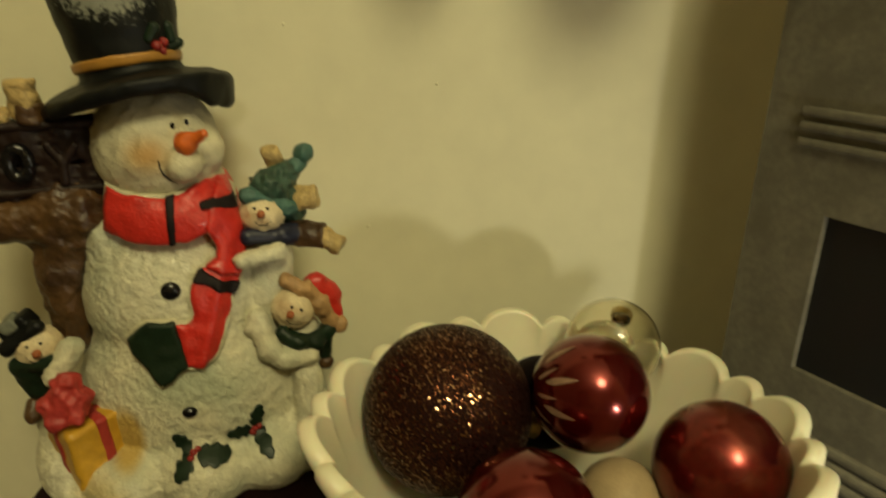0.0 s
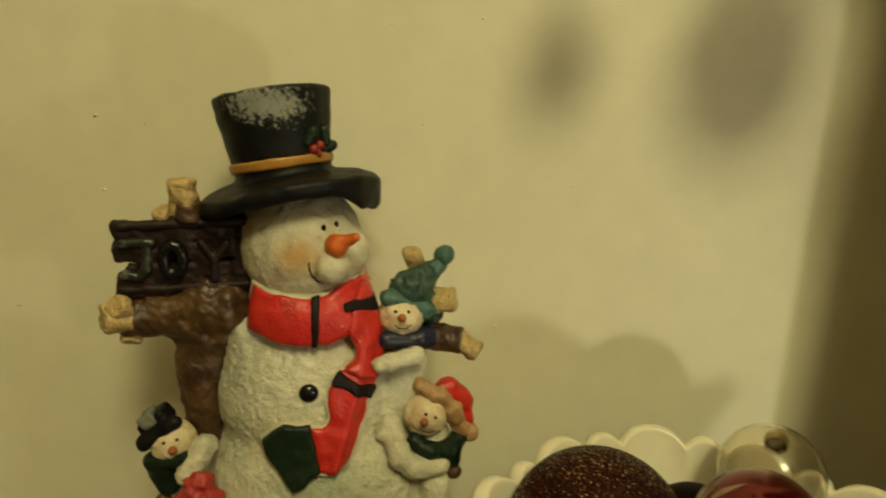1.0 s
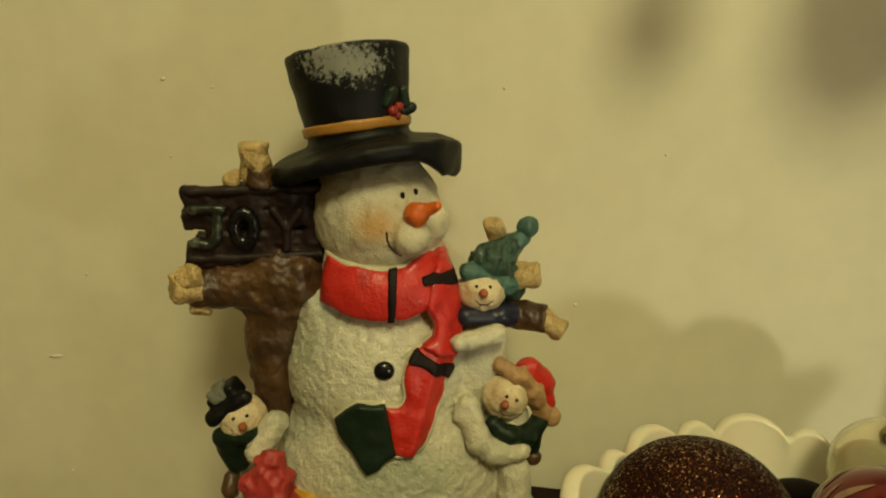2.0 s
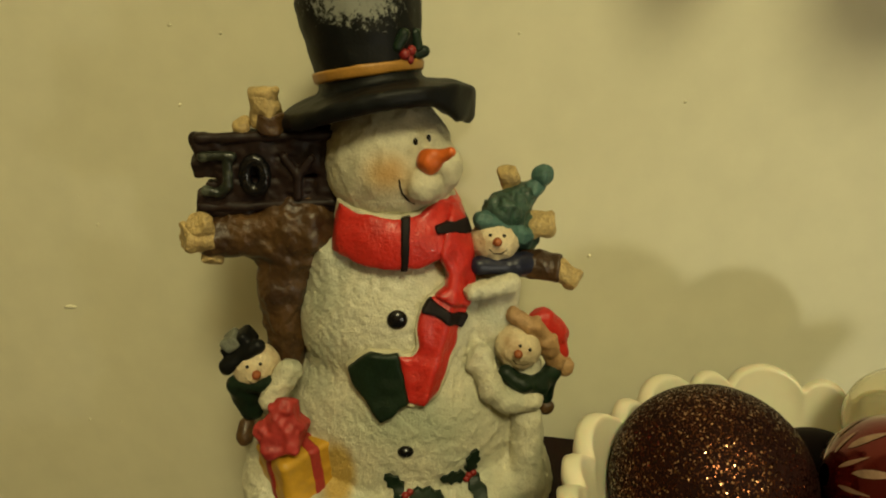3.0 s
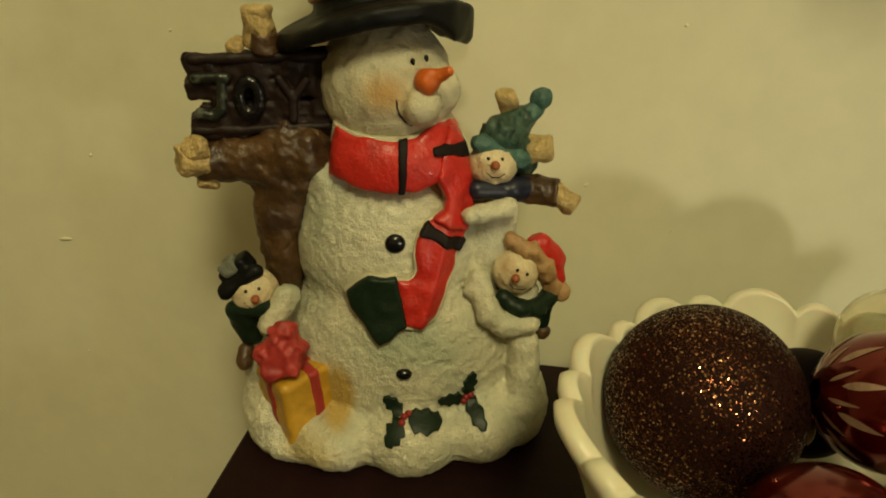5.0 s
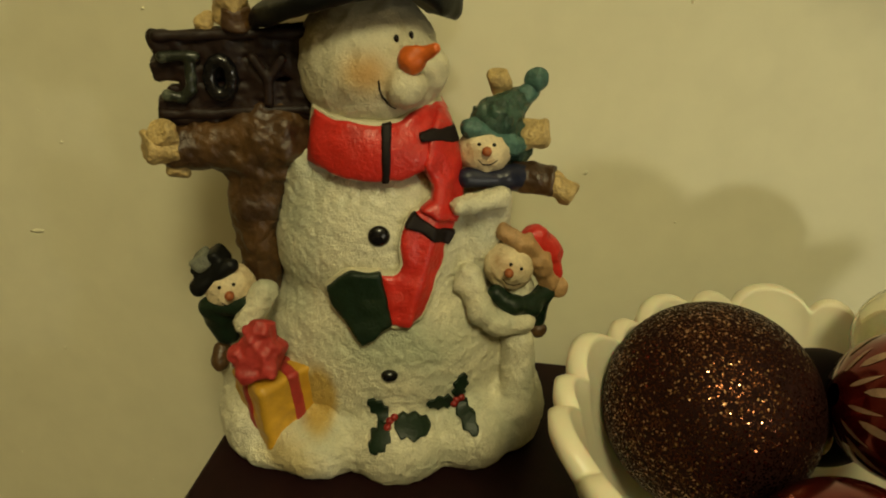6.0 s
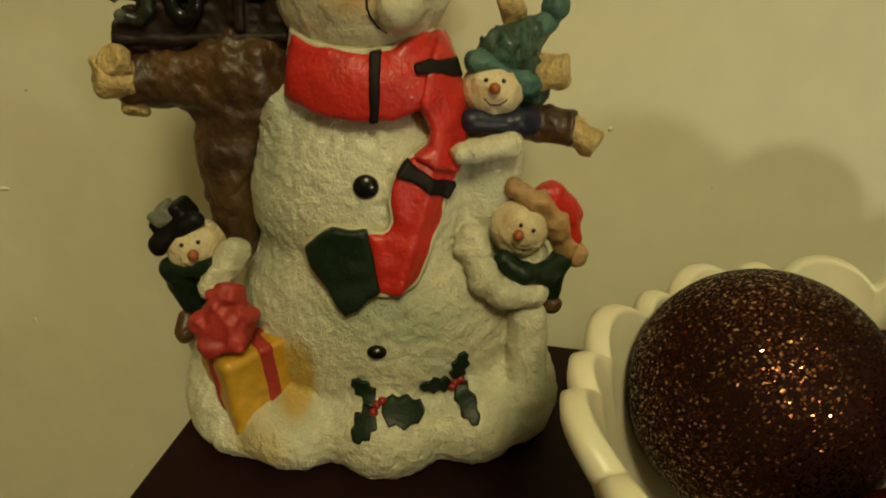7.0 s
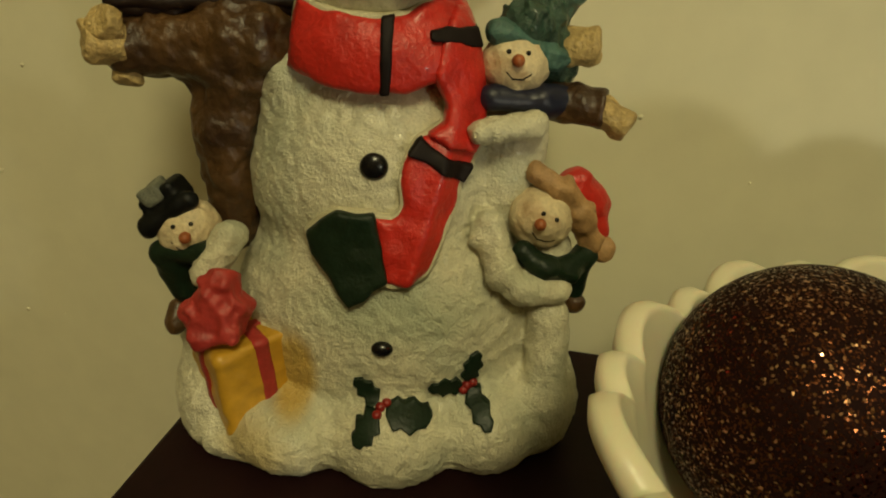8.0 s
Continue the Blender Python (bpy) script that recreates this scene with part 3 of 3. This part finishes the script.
    g.add(rough(layer(body, lambda x, y, z: np.minimum(tail(x, y, z), sock(x, y, z)) - 0.0007, 0.0026, 0.001), 0.0003, 240), HEAD,
          (-0.048, -0.060, 0.054), (0.026, 0.0, 0.150), 0.0009)
    g.add(layer(neck, lambda x, y, z: np.maximum(collar(x, y, z) - 0.0008, 0.1585 - z), 0.0026, 0.001, 0.02), HEAD, (-0.062, -0.050, 0.118), (0.028, 0.022, 0.176), 0.0009)
    def folded(x, y, z):
        """The body, swollen where the scarf's tail folds lengthwise."""
        line = 0.002 - 0.26 * (0.112 - z)
        return body(x, y, z) - 0.0022 * np.exp(-((x - line) / 0.0035) ** 2) + 0.0012 * np.exp(-((x - line - 0.006) / 0.003) ** 2)
    tail_f = rough(layer(folded, tail, 0.0046, 0.0045), 0.0006, 160, 6)
    g.add(tail_f, RED, (-0.03, -0.060, 0.062), (0.026, 0.0, 0.148), 0.0009)
    # the hanging strand laps over the collar
    strand = outline([(0.0000, 0.1585), (-0.0018, 0.1478), (-0.0008, 0.1432), (0.0031, 0.1369), (0.0022, 0.1315), (-0.0030, 0.1280), (0.0040, 0.1240), (0.0140, 0.1215),
                      (0.0168, 0.1270), (0.0178, 0.1349), (0.0166, 0.1450), (0.0142, 0.1562), (0.0120, 0.1640), (0.0094, 0.1688), (0.0040, 0.1690)])
    g.add(rough(layer(blend(0.008, neck, folded), strand, 0.0056, 0.0035, 0.01), 0.0005, 170, 8), RED, (-0.010, -0.054, 0.114), (0.026, 0.010, 0.174), 0.0008)
    for f, cloth, points, thick in (
            (neck, collar, [(-0.0202, 0.1665), (-0.0154, 0.1665), (-0.0161, 0.1375), (-0.0196, 0.1375)], 0.0045),
            (neck, collar, [(-0.0047, 0.1606), (0.0022, 0.1623), (0.0112, 0.1622), (0.0160, 0.1615), (0.0165, 0.1550), (0.0049, 0.1572), (-0.0034, 0.1575)], 0.0060),
            (folded, tail, [(-0.0100, 0.1235), (-0.0055, 0.1276), (-0.0009, 0.1238), (0.0062, 0.1203), (0.0140, 0.1170), (0.0105, 0.1118), (0.0035, 0.1148), (-0.0036, 0.1198), (-0.0095, 0.1215)], 0.0060)):
        xs, zs = [p[0] for p in points], [p[1] for p in points]
        band = outline(points)
        g.add(rough(layer(f, lambda x, y, z: np.maximum(band(x, y, z), cloth(x, y, z) - 0.0002) + 0.0003 * lattice(x, y, z, 160, 9), thick, 0.001), 0.0003, 200), STRIPE,
              (min(xs) - 0.003, -0.060, min(zs) - 0.003), (max(xs) + 0.003, 0.0, max(zs) + 0.003), 0.0008)
    g.add(rough(layer(body, sock, 0.0056, 0.002), 0.0004, 200, 3), GREEN, (-0.047, -0.062, 0.055), (-0.009, 0.0, 0.101), 0.0009)

    # buttons and holly
    for x, z, r in ((-0.0204, 0.1162, (0.0049, 0.0030, 0.0049)), (-0.0150, 0.0522, (0.0040, 0.0028, 0.0030))):
        y = front(snow, x, z)
        g.near(egg((x, y, z), r), LETTER, (x, y, z), 0.006, 0.0006)

    def leaf(cx, cz, tx, tz, wide=0.0043):
        dx, dz = tx - cx, tz - cz
        pts = []
        for side in (1, -1):
            row = [(0.10, 0.20), (0.28, 0.92), (0.42, 0.62), (0.60, 1.0), (0.74, 0.55), (0.88, 0.58)]
            for t, w in (row if side == 1 else row[::-1]):
                k = side * w * wide / math.hypot(dx, dz)
                pts.append((cx + t * dx - k * dz, cz + t * dz + k * dx))
            if side == 1:
                pts.append((tx, tz))
        return outline(pts)
    for (cx, cz), tips in (((-0.0146, 0.0302), ((-0.0248, 0.0388), (0.0049, 0.0270), (-0.0240, 0.0192))),
                           ((0.0172, 0.0356), ((0.0203, 0.0499), (0.0025, 0.0353), (0.0264, 0.0240)))):
        for tx, tz in tips:
            lo = (min(cx, tx) - 0.007, -0.072, min(cz, tz) - 0.007)
            hi = (max(cx, tx) + 0.007, -0.012, max(cz, tz) + 0.007)
            g.add(layer(snow, leaf(cx, cz, tx, tz), 0.0012, 0.0003), GREEN, lo, hi, 0.0005)
        for ox, oz in ((0, 0), (0.0022, 0.0010), (-0.0012, -0.0016)):
            y = front(snow, cx + ox, cz + oz) - 0.001
            g.near(egg((cx + ox, y, cz + oz), 0.0019), BERRY, (cx + ox, y, cz + oz), 0.003, 0.0005)

    # sign, post and stubs
    planks = [brick_shape((-0.0815 + dx, -0.004, z), (0.0340 + w, 0.0062, h), 0, 4, 0.002) for z, h, dx, w in
              ((0.1908, 0.0060, 0.0, 0.0), (0.1805, 0.0054, -0.0010, 0.0010), (0.1715, 0.0044, 0.0020, -0.0020), (0.1640, 0.0058, 0.0, 0.0))]
    planks.append(brick_shape((-0.0790, 0.0005, 0.1775), (0.0290, 0.0035, 0.0170), 0, 4, 0.002))
    sign = rough(rough(blend(0.0012, *planks), 0.0018, 130, 11), 0.0006, 400, 12)
    g.add(sign, SIGNBROWN, (-0.122, -0.018, 0.152), (-0.040, 0.010, 0.206), 0.0009)
    for z in (0.1955, 0.1630):
        g.add(rough(limb((-0.112, -0.0095, z - 0.0025), (-0.052, -0.0095, z + 0.0015), 0.0026), 0.0006, 200), SIGNBROWN,
              (-0.118, -0.016, z - 0.008), (-0.046, -0.004, z + 0.006), 0.0009)
    y = -0.0115
    jay = [(-0.0993, 0.1855), (-0.0993, 0.1725), (-0.1035, 0.1682), (-0.1095, 0.1695)]
    g.add(rough(blend(0.001, *[limb((a[0], y, a[1]), (b[0], y, b[1]), 0.0023) for a, b in zip(jay, jay[1:])],
                      limb((-0.1105, y, 0.1852), (-0.0970, y, 0.1857), 0.0022)), 0.0006, 300), MOSS,
          (-0.116, -0.017, 0.162), (-0.091, -0.006, 0.193), 0.0007)
    ring = [(-0.0870 + 0.0046 * math.cos(a), y, 0.1772 + 0.0074 * math.sin(a)) for a in [k * math.pi / 6 for k in range(13)]]
    g.add(blend(0.001, *[limb(a, b, 0.0028) for a, b in zip(ring, ring[1:])]), LETTER, (-0.097, -0.017, 0.162), (-0.075, -0.006, 0.191), 0.0007)
    g.add(blend(0.001, limb((-0.0735, y, 0.186), (-0.0675, y, 0.1775), 0.0022), limb((-0.0615, y, 0.186), (-0.0675, y, 0.1775), 0.0022),
                limb((-0.0675, y, 0.1775), (-0.0675, y, 0.1675), 0.0022)), SIGNBROWN, (-0.079, -0.017, 0.162), (-0.057, -0.006, 0.191), 0.0007)
    post = rough(rough(blend(0.008, limb((-0.0745, -0.002, 0.078), (-0.077, -0.002, 0.118), 0.0095, 0.0105),
                             limb((-0.077, -0.002, 0.118), (-0.068, -0.001, 0.150), 0.0110, 0.018),
                             limb((-0.108, -0.006, 0.146), (-0.062, -0.002, 0.150), 0.0100, 0.015)), 0.0016, 150, 13), 0.0007, 380, 14)
    g.add(post, BROWN, (-0.122, -0.026, 0.066), (-0.042, 0.022, 0.172), 0.0010)
    stubs = [(TAN, (-0.108, -0.010, 0.1465), (-0.1205, -0.016, 0.1475), 0.0072), (TAN, (-0.110, -0.013, 0.153), (-0.1135, -0.018, 0.1555), 0.0062),
             (TAN, (-0.1085, -0.008, 0.139), (-0.1092, -0.010, 0.1335), 0.0048), (TAN, (-0.081, -0.006, 0.200), (-0.0830, -0.009, 0.2170), 0.0070),
             (TAN, (-0.092, -0.005, 0.197), (-0.0935, -0.007, 0.2015), 0.0048), (BROWN, (-0.080, -0.008, 0.198), (-0.080, -0.010, 0.2065), 0.0066),
             (TAN, (0.0378, -0.006, 0.1683), (0.0316, -0.010, 0.1830), 0.0048), (TAN, (0.0455, -0.012, 0.1555), (0.0562, -0.016, 0.1577), 0.0067),
             (BROWN, (0.040, -0.016, 0.138), (0.0595, -0.024, 0.1375), 0.0072), (TAN, (0.056, -0.022, 0.1375), (0.0680, -0.028, 0.1322), 0.0060)]
    for k, (mat, a, b, r) in enumerate(stubs):
        c = [(p + q) / 2 for p, q in zip(a, b)]
        g.near(rough(drum(a, b, r, r * 0.95, 0.0012), 0.0016, 240, 20 + k), mat, c, 0.022, 0.0009)

    # the three small snowmen: faces, caps, scarves
    def little(c, r, nose, eyes, grin):
        ball = rough(rough(egg(c, r), 0.0006, 230, 41), 0.0003, 520, 42)
        g.near(ball, FACE, c, max(r) + 0.002, 0.0007)
        y = front(ball, *nose)
        g.near(egg((nose[0], y - 0.0012, nose[1]), (0.0022, 0.0026, 0.0022)), SMALLNOSE, (nose[0], y, nose[1]), 0.006, 0.0005)
        for x, z in eyes:
            y = front(ball, x, z)
            g.near(egg((x, y, z), 0.0009), LETTER, (x, y, z), 0.0020, 0.0003)
        pts = [(x, front(ball, x, z), z) for x, z in grin]
        g.near(blend(0.0003, *[limb(a, b, 0.00036) for a, b in zip(pts, pts[1:])]), STRIPE, pts[1], 0.007, 0.0004)
    little((0.0265, -0.019, 0.1500), (0.0120, 0.0120, 0.0110), (0.0255, 0.1530), ((0.0225, 0.1553), (0.0290, 0.1553)),
           ((0.0222, 0.1488), (0.0245, 0.1467), (0.0280, 0.1468), (0.0305, 0.1487)))
    little((0.0410, -0.026, 0.0970), (0.0122, 0.0118, 0.0115), (0.0385, 0.0985), ((0.0395, 0.1020), (0.0445, 0.1000)),
           ((0.0365, 0.0945), (0.0385, 0.0920), (0.0420, 0.0908), (0.0450, 0.0915)))
    little((-0.0882, -0.019, 0.0830), (0.0116, 0.0110, 0.0112), (-0.0866, 0.0840), ((-0.0912, 0.0870), (-0.0850, 0.0882)),
           ((-0.0918, 0.0812), (-0.0895, 0.0786), (-0.0860, 0.0786), (-0.0836, 0.0805)))

    def coat(f, mat, lo, hi, amount=0.0006, scale=220, seed=1):
        g.add(rough(f, amount, scale, seed), mat, lo, hi, 0.0008)
    coat(limb((0.0195, -0.0225, 0.1610), (0.0405, -0.0200, 0.1525), 0.0046, 0.0046), TEAL, (0.010, -0.032, 0.144), (0.050, -0.010, 0.170), 0.0009, 380)
    coat(blend(0.004, limb((0.0310, -0.015, 0.163), (0.0455, -0.009, 0.1735), 0.0105, 0.0045), limb((0.038, -0.012, 0.160), (0.0430, -0.010, 0.148), 0.0075)),
         GREENKNIT, (0.016, -0.030, 0.138), (0.054, 0.004, 0.182), 0.0015, 380)
    coat(limb((0.0412, -0.012, 0.169), (0.0480, -0.009, 0.1755), 0.0050, 0.0040), TEAL, (0.032, -0.026, 0.160), (0.056, 0.002, 0.184), 0.0010, 260)
    coat(egg((0.0499, -0.009, 0.1802), 0.0056), TEAL, (0.042, -0.018, 0.172), (0.058, 0.000, 0.188), 0.0008, 300)
    coat(blend(0.003, limb((0.0185, -0.0265, 0.1395), (0.0370, -0.0240, 0.1385), 0.0046), limb((0.037, -0.022, 0.1385), (0.050, -0.018, 0.138), 0.0060)),
         NAVY, (0.012, -0.036, 0.128), (0.060, -0.006, 0.148))
    coat(blend(0.003, limb((0.0545, -0.019, 0.1075), (0.0615, -0.018, 0.1010), 0.0070, 0.0066), limb((0.0615, -0.018, 0.1010), (0.0650, -0.020, 0.0900), 0.0066, 0.0048)), RED, (0.042, -0.030, 0.080), (0.074, -0.008, 0.120), 0.0008)
    coat(blend(0.003, limb((0.0375, -0.026, 0.1140), (0.0480, -0.0285, 0.1080), 0.0040, 0.0046), limb((0.0480, -0.0285, 0.1080), (0.0560, -0.028, 0.0985), 0.0048), limb((0.0560, -0.028, 0.0985), (0.0620, -0.025, 0.0870), 0.0046)),
         FUR, (0.029, -0.038, 0.078), (0.071, -0.012, 0.123), 0.0012, 300)
    coat(egg((0.0668, -0.024, 0.0842), 0.0052), FUR, (0.058, -0.032, 0.076), (0.076, -0.016, 0.093), 0.0008, 300)
    coat(blend(0.003, limb((0.0345, -0.0340, 0.0858), (0.0425, -0.0365, 0.0805), 0.0042), limb((0.0425, -0.0365, 0.0805), (0.0520, -0.033, 0.0788), 0.0046), limb((0.052, -0.033, 0.0788), (0.0600, -0.026, 0.0830), 0.0046),
               limb((0.0590, -0.026, 0.078), (0.0585, -0.025, 0.066), 0.0042, 0.0032)), GREEN, (0.026, -0.046, 0.058), (0.069, -0.016, 0.096), 0.0007)
    coat(egg((0.0590, -0.026, 0.0612), (0.0042, 0.0036, 0.0044)), BROWN, (0.052, -0.032, 0.054), (0.066, -0.020, 0.069))
    coat(blend(0.003, limb((-0.1015, -0.023, 0.0840), (-0.0865, -0.024, 0.0955), 0.0034), limb((-0.1020, -0.022, 0.0840), (-0.1025, -0.021, 0.0815), 0.0030),
               brick_shape((-0.0962, -0.017, 0.0938), (0.0078, 0.0068, 0.0048), 0, 38, 0.002)), HATBLACK, (-0.113, -0.034, 0.074), (-0.074, -0.004, 0.110))
    coat(brick_shape((-0.0995, -0.0190, 0.0962), (0.0040, 0.0058, 0.0036), 0, 38, 0.001), FROST, (-0.110, -0.030, 0.086), (-0.089, -0.010, 0.108), 0.0006)
    coat(blend(0.003, limb((-0.0985, -0.022, 0.0745), (-0.0805, -0.028, 0.0775), 0.0046), limb((-0.0945, -0.018, 0.070), (-0.0915, -0.018, 0.058), 0.0082, 0.0060)),
         GREEN, (-0.109, -0.036, 0.048), (-0.072, -0.006, 0.086))
    coat(limb((-0.0940, -0.020, 0.0500), (-0.0945, -0.024, 0.0450), 0.0042), BROWN, (-0.103, -0.034, 0.034), (-0.085, -0.010, 0.060))

    # present with ribbon and bow
    tilt, turn = 8, 36
    c = (-0.0640, -0.0308, 0.0285)
    parcel = brick_shape(c, (0.0180, 0.0135, 0.0215), turn, tilt, 0.0030)
    coat(lambda x, y, z: np.maximum(parcel(x, y, z), 0.0105 - z), YELLOW, (-0.098, -0.062, 0.006), (-0.030, 0.010, 0.066), 0.0006)
    ribbon = blend(0.001, brick_shape(c, (0.0036, 0.0142, 0.0222), turn, tilt, 0.0026), brick_shape(c, (0.0187, 0.0034, 0.0222), turn, tilt, 0.0026))
    coat(lambda x, y, z: np.maximum(ribbon(x, y, z), 0.0155 - z), BOWRED, (-0.100, -0.064, 0.006), (-0.028, 0.010, 0.066), 0.0004)
    bow = [limb((-0.0735, -0.043, 0.0600), p, 0.0045, r) for p, r in
           (((-0.0815, -0.042, 0.0590), 0.0056), ((-0.0768, -0.042, 0.0672), 0.0050), ((-0.0708, -0.042, 0.0690), 0.0050), ((-0.0660, -0.041, 0.0625), 0.0050),
            ((-0.0695, -0.047, 0.0555), 0.0050), ((-0.0790, -0.046, 0.0535), 0.0052), ((-0.0735, -0.042, 0.0725), 0.0050), ((-0.0690, -0.041, 0.0728), 0.0038))]
    bow.append(egg((-0.0735, -0.0430, 0.0605), (0.0105, 0.0060, 0.0092)))
    coat(blend(0.0028, *bow), BOWRED, (-0.097, -0.060, 0.040), (-0.052, -0.026, 0.082), 0.0016, 300)
    ob = g.finish("snowman_figurine")
    ob.matrix_world = pose(-0.068, 0.445, TOP, 0, 0, 13)
    return tagged(ob, "painted resin snowman figurine in top hat holding a JOY sign", "figurine")


snowman()


# ---- the bowl of baubles ----
BX, BY = 0.1085, 0.3330


def bowl():
    def wave(a, i, r, z):
        k = min(1.0, max(0, (z - 0.066) / 0.020))
        drift = math.radians(4.5) * max(0, math.sin(a - math.radians(93)))
        u = (a - math.radians(93) - drift) * 12 / (2 * math.pi)
        u -= math.floor(u)
        w = min(u, 1 - u)
        big = math.sqrt(max(0, 1 - (w / 0.33) ** 2))
        v = abs(u - 0.5)
        small = 0.80 * math.sqrt(max(0, 1 - (v / 0.20) ** 2))
        s = max(big, small)
        r += 0.0032 * k * math.cos(4 * (a - math.radians(5)))
        return r + 0.0095 * (s - 0.65) * k ** 1.5, z + 0.0125 * (s - 0.65) * k * k
    profile = [(0.0, 0.006), (0.035, 0.007), (0.060, 0.014), (0.080, 0.030), (0.0915, 0.052), (0.0968, 0.070), (0.0988, 0.0785), (0.0998, 0.0830), (0.1003, 0.0862), (0.1008, 0.0877), (0.1020, 0.0883),
               (0.1062, 0.0880), (0.1082, 0.0868), (0.1087, 0.0830), (0.1070, 0.0790), (0.1045, 0.0740), (0.1005, 0.060), (0.0945, 0.042), (0.083, 0.020), (0.066, 0.006), (0.055, 0.0), (0.0, 0.0)]
    ob = smooth(part("scalloped_bowl", lathe(profile, 420, wave), MILK, None))
    ob.location = (BX, BY, TOP)
    tagged(ob, "white milk glass bowl with a scalloped rim", "bowl")


bowl()


def bauble(name, at, r, mat, label, aim=(0, 0, 1), squash=1.0, cap=True):
    ob = new(name)
    ob.matrix_world = Matrix.Translation(at) @ Vector(aim).to_track_quat("Z", "Y").to_matrix().to_4x4()
    prof = [(r * math.sin(t), -r * squash * math.cos(t)) for t in [math.pi * k / 40 for k in range(0, 39)]]
    if mat is GLASS:  # a thin blown shell
        prof += [(q * (1 - 0.0009 / r), h * (1 - 0.0009 / r)) for q, h in reversed(prof)]
    smooth(part("ball", lathe(prof, 72), mat, ob))
    if cap:
        z = r * squash * 0.97
        smooth(part("cap", lathe([(0.0055, z - 0.002), (0.006, z), (0.006, z + 0.005), (0.005, z + 0.006), (0.0, z + 0.006)], 24,
                                 lambda a, i, q, h: (q + (0.0004 * math.cos(12 * a) if i in (1, 2) else 0), h)), CAP, ob, "crimped gold metal cap"))
    return tagged(ob, label, "bauble", "baubles in the bowl")


bauble("christmas_bauble", (0.0612, 0.3675, 0.5212), 0.0415, GLITTER, "large brown glitter covered Christmas bauble", (0.86, -0.05, -0.15))
star = bauble("christmas_bauble", (0.1270, 0.3546, 0.538), 0.028, REDBALL, "shiny red bauble with silver glitter leaf pattern", (-0.90, 0.05, 0.05), 1.0, False)
bauble("christmas_bauble", (0.114, 0.393, 0.510), 0.025, PLUM, "dark plum bauble tucked between larger ones", (0.2, 0.3, -0.8))
bauble("christmas_bauble", (0.105, 0.343, 0.480), 0.020, PLUM, "small dark plum bauble at the bottom of the bowl", (0.2, 0.3, -0.8))
bauble("christmas_bauble", (0.1817, 0.3262, 0.517), 0.030, WORNRED, "mottled shiny red glass Christmas bauble", (0.2, 0.3, -0.8))
bauble("christmas_bauble", (0.090, 0.300, 0.509), 0.030, REDBALL, "plain shiny dark red glass bauble", (0.3, -0.3, -0.8))
bauble("christmas_bauble", (0.152, 0.404, 0.539), 0.0255, GLASS, "clear gold tinted glass bauble", (0.3, 0.6, 0.2))
bauble("christmas_bauble", (0.139, 0.330, 0.496), 0.0195, TANBALL, "matte tan champagne coloured bauble", (0.1, 0.1, -0.9))


def leaf_pattern(ball, r):
    """Glitter leaves fanning out from the bauble's cap, one part each."""
    for k in range(9):
        for lean, a0, a1, wide in ((0.0, 0.55, 1.15, 0.10), (0.24, 0.35, 0.80, 0.055)):
            bm = bmesh.new()
            left, right = [], []
            for i in range(8):
                t = i / 7
                polar, az = a0 + (a1 - a0) * t, 2 * math.pi * k / 9 + lean * (1 + t * 0.3)
                half = wide * math.sin(math.pi * t ** 0.7) / max(0.3, math.sin(polar)) * 0.55 + 0.004
                for side, row in ((-1, left), (1, right)):
                    q = az + side * half
                    row.append(bm.verts.new(Vector((math.sin(polar) * math.cos(q), math.sin(polar) * math.sin(q), math.cos(polar))) * (r + 0.0003)))
            for i in range(7):
                bm.faces.new((left[i], right[i], right[i + 1], left[i + 1]))
            part("glitter_leaf", bm, SILVER, ball, "silver glitter leaf" if k == 0 else "")


leaf_pattern(star, 0.028)
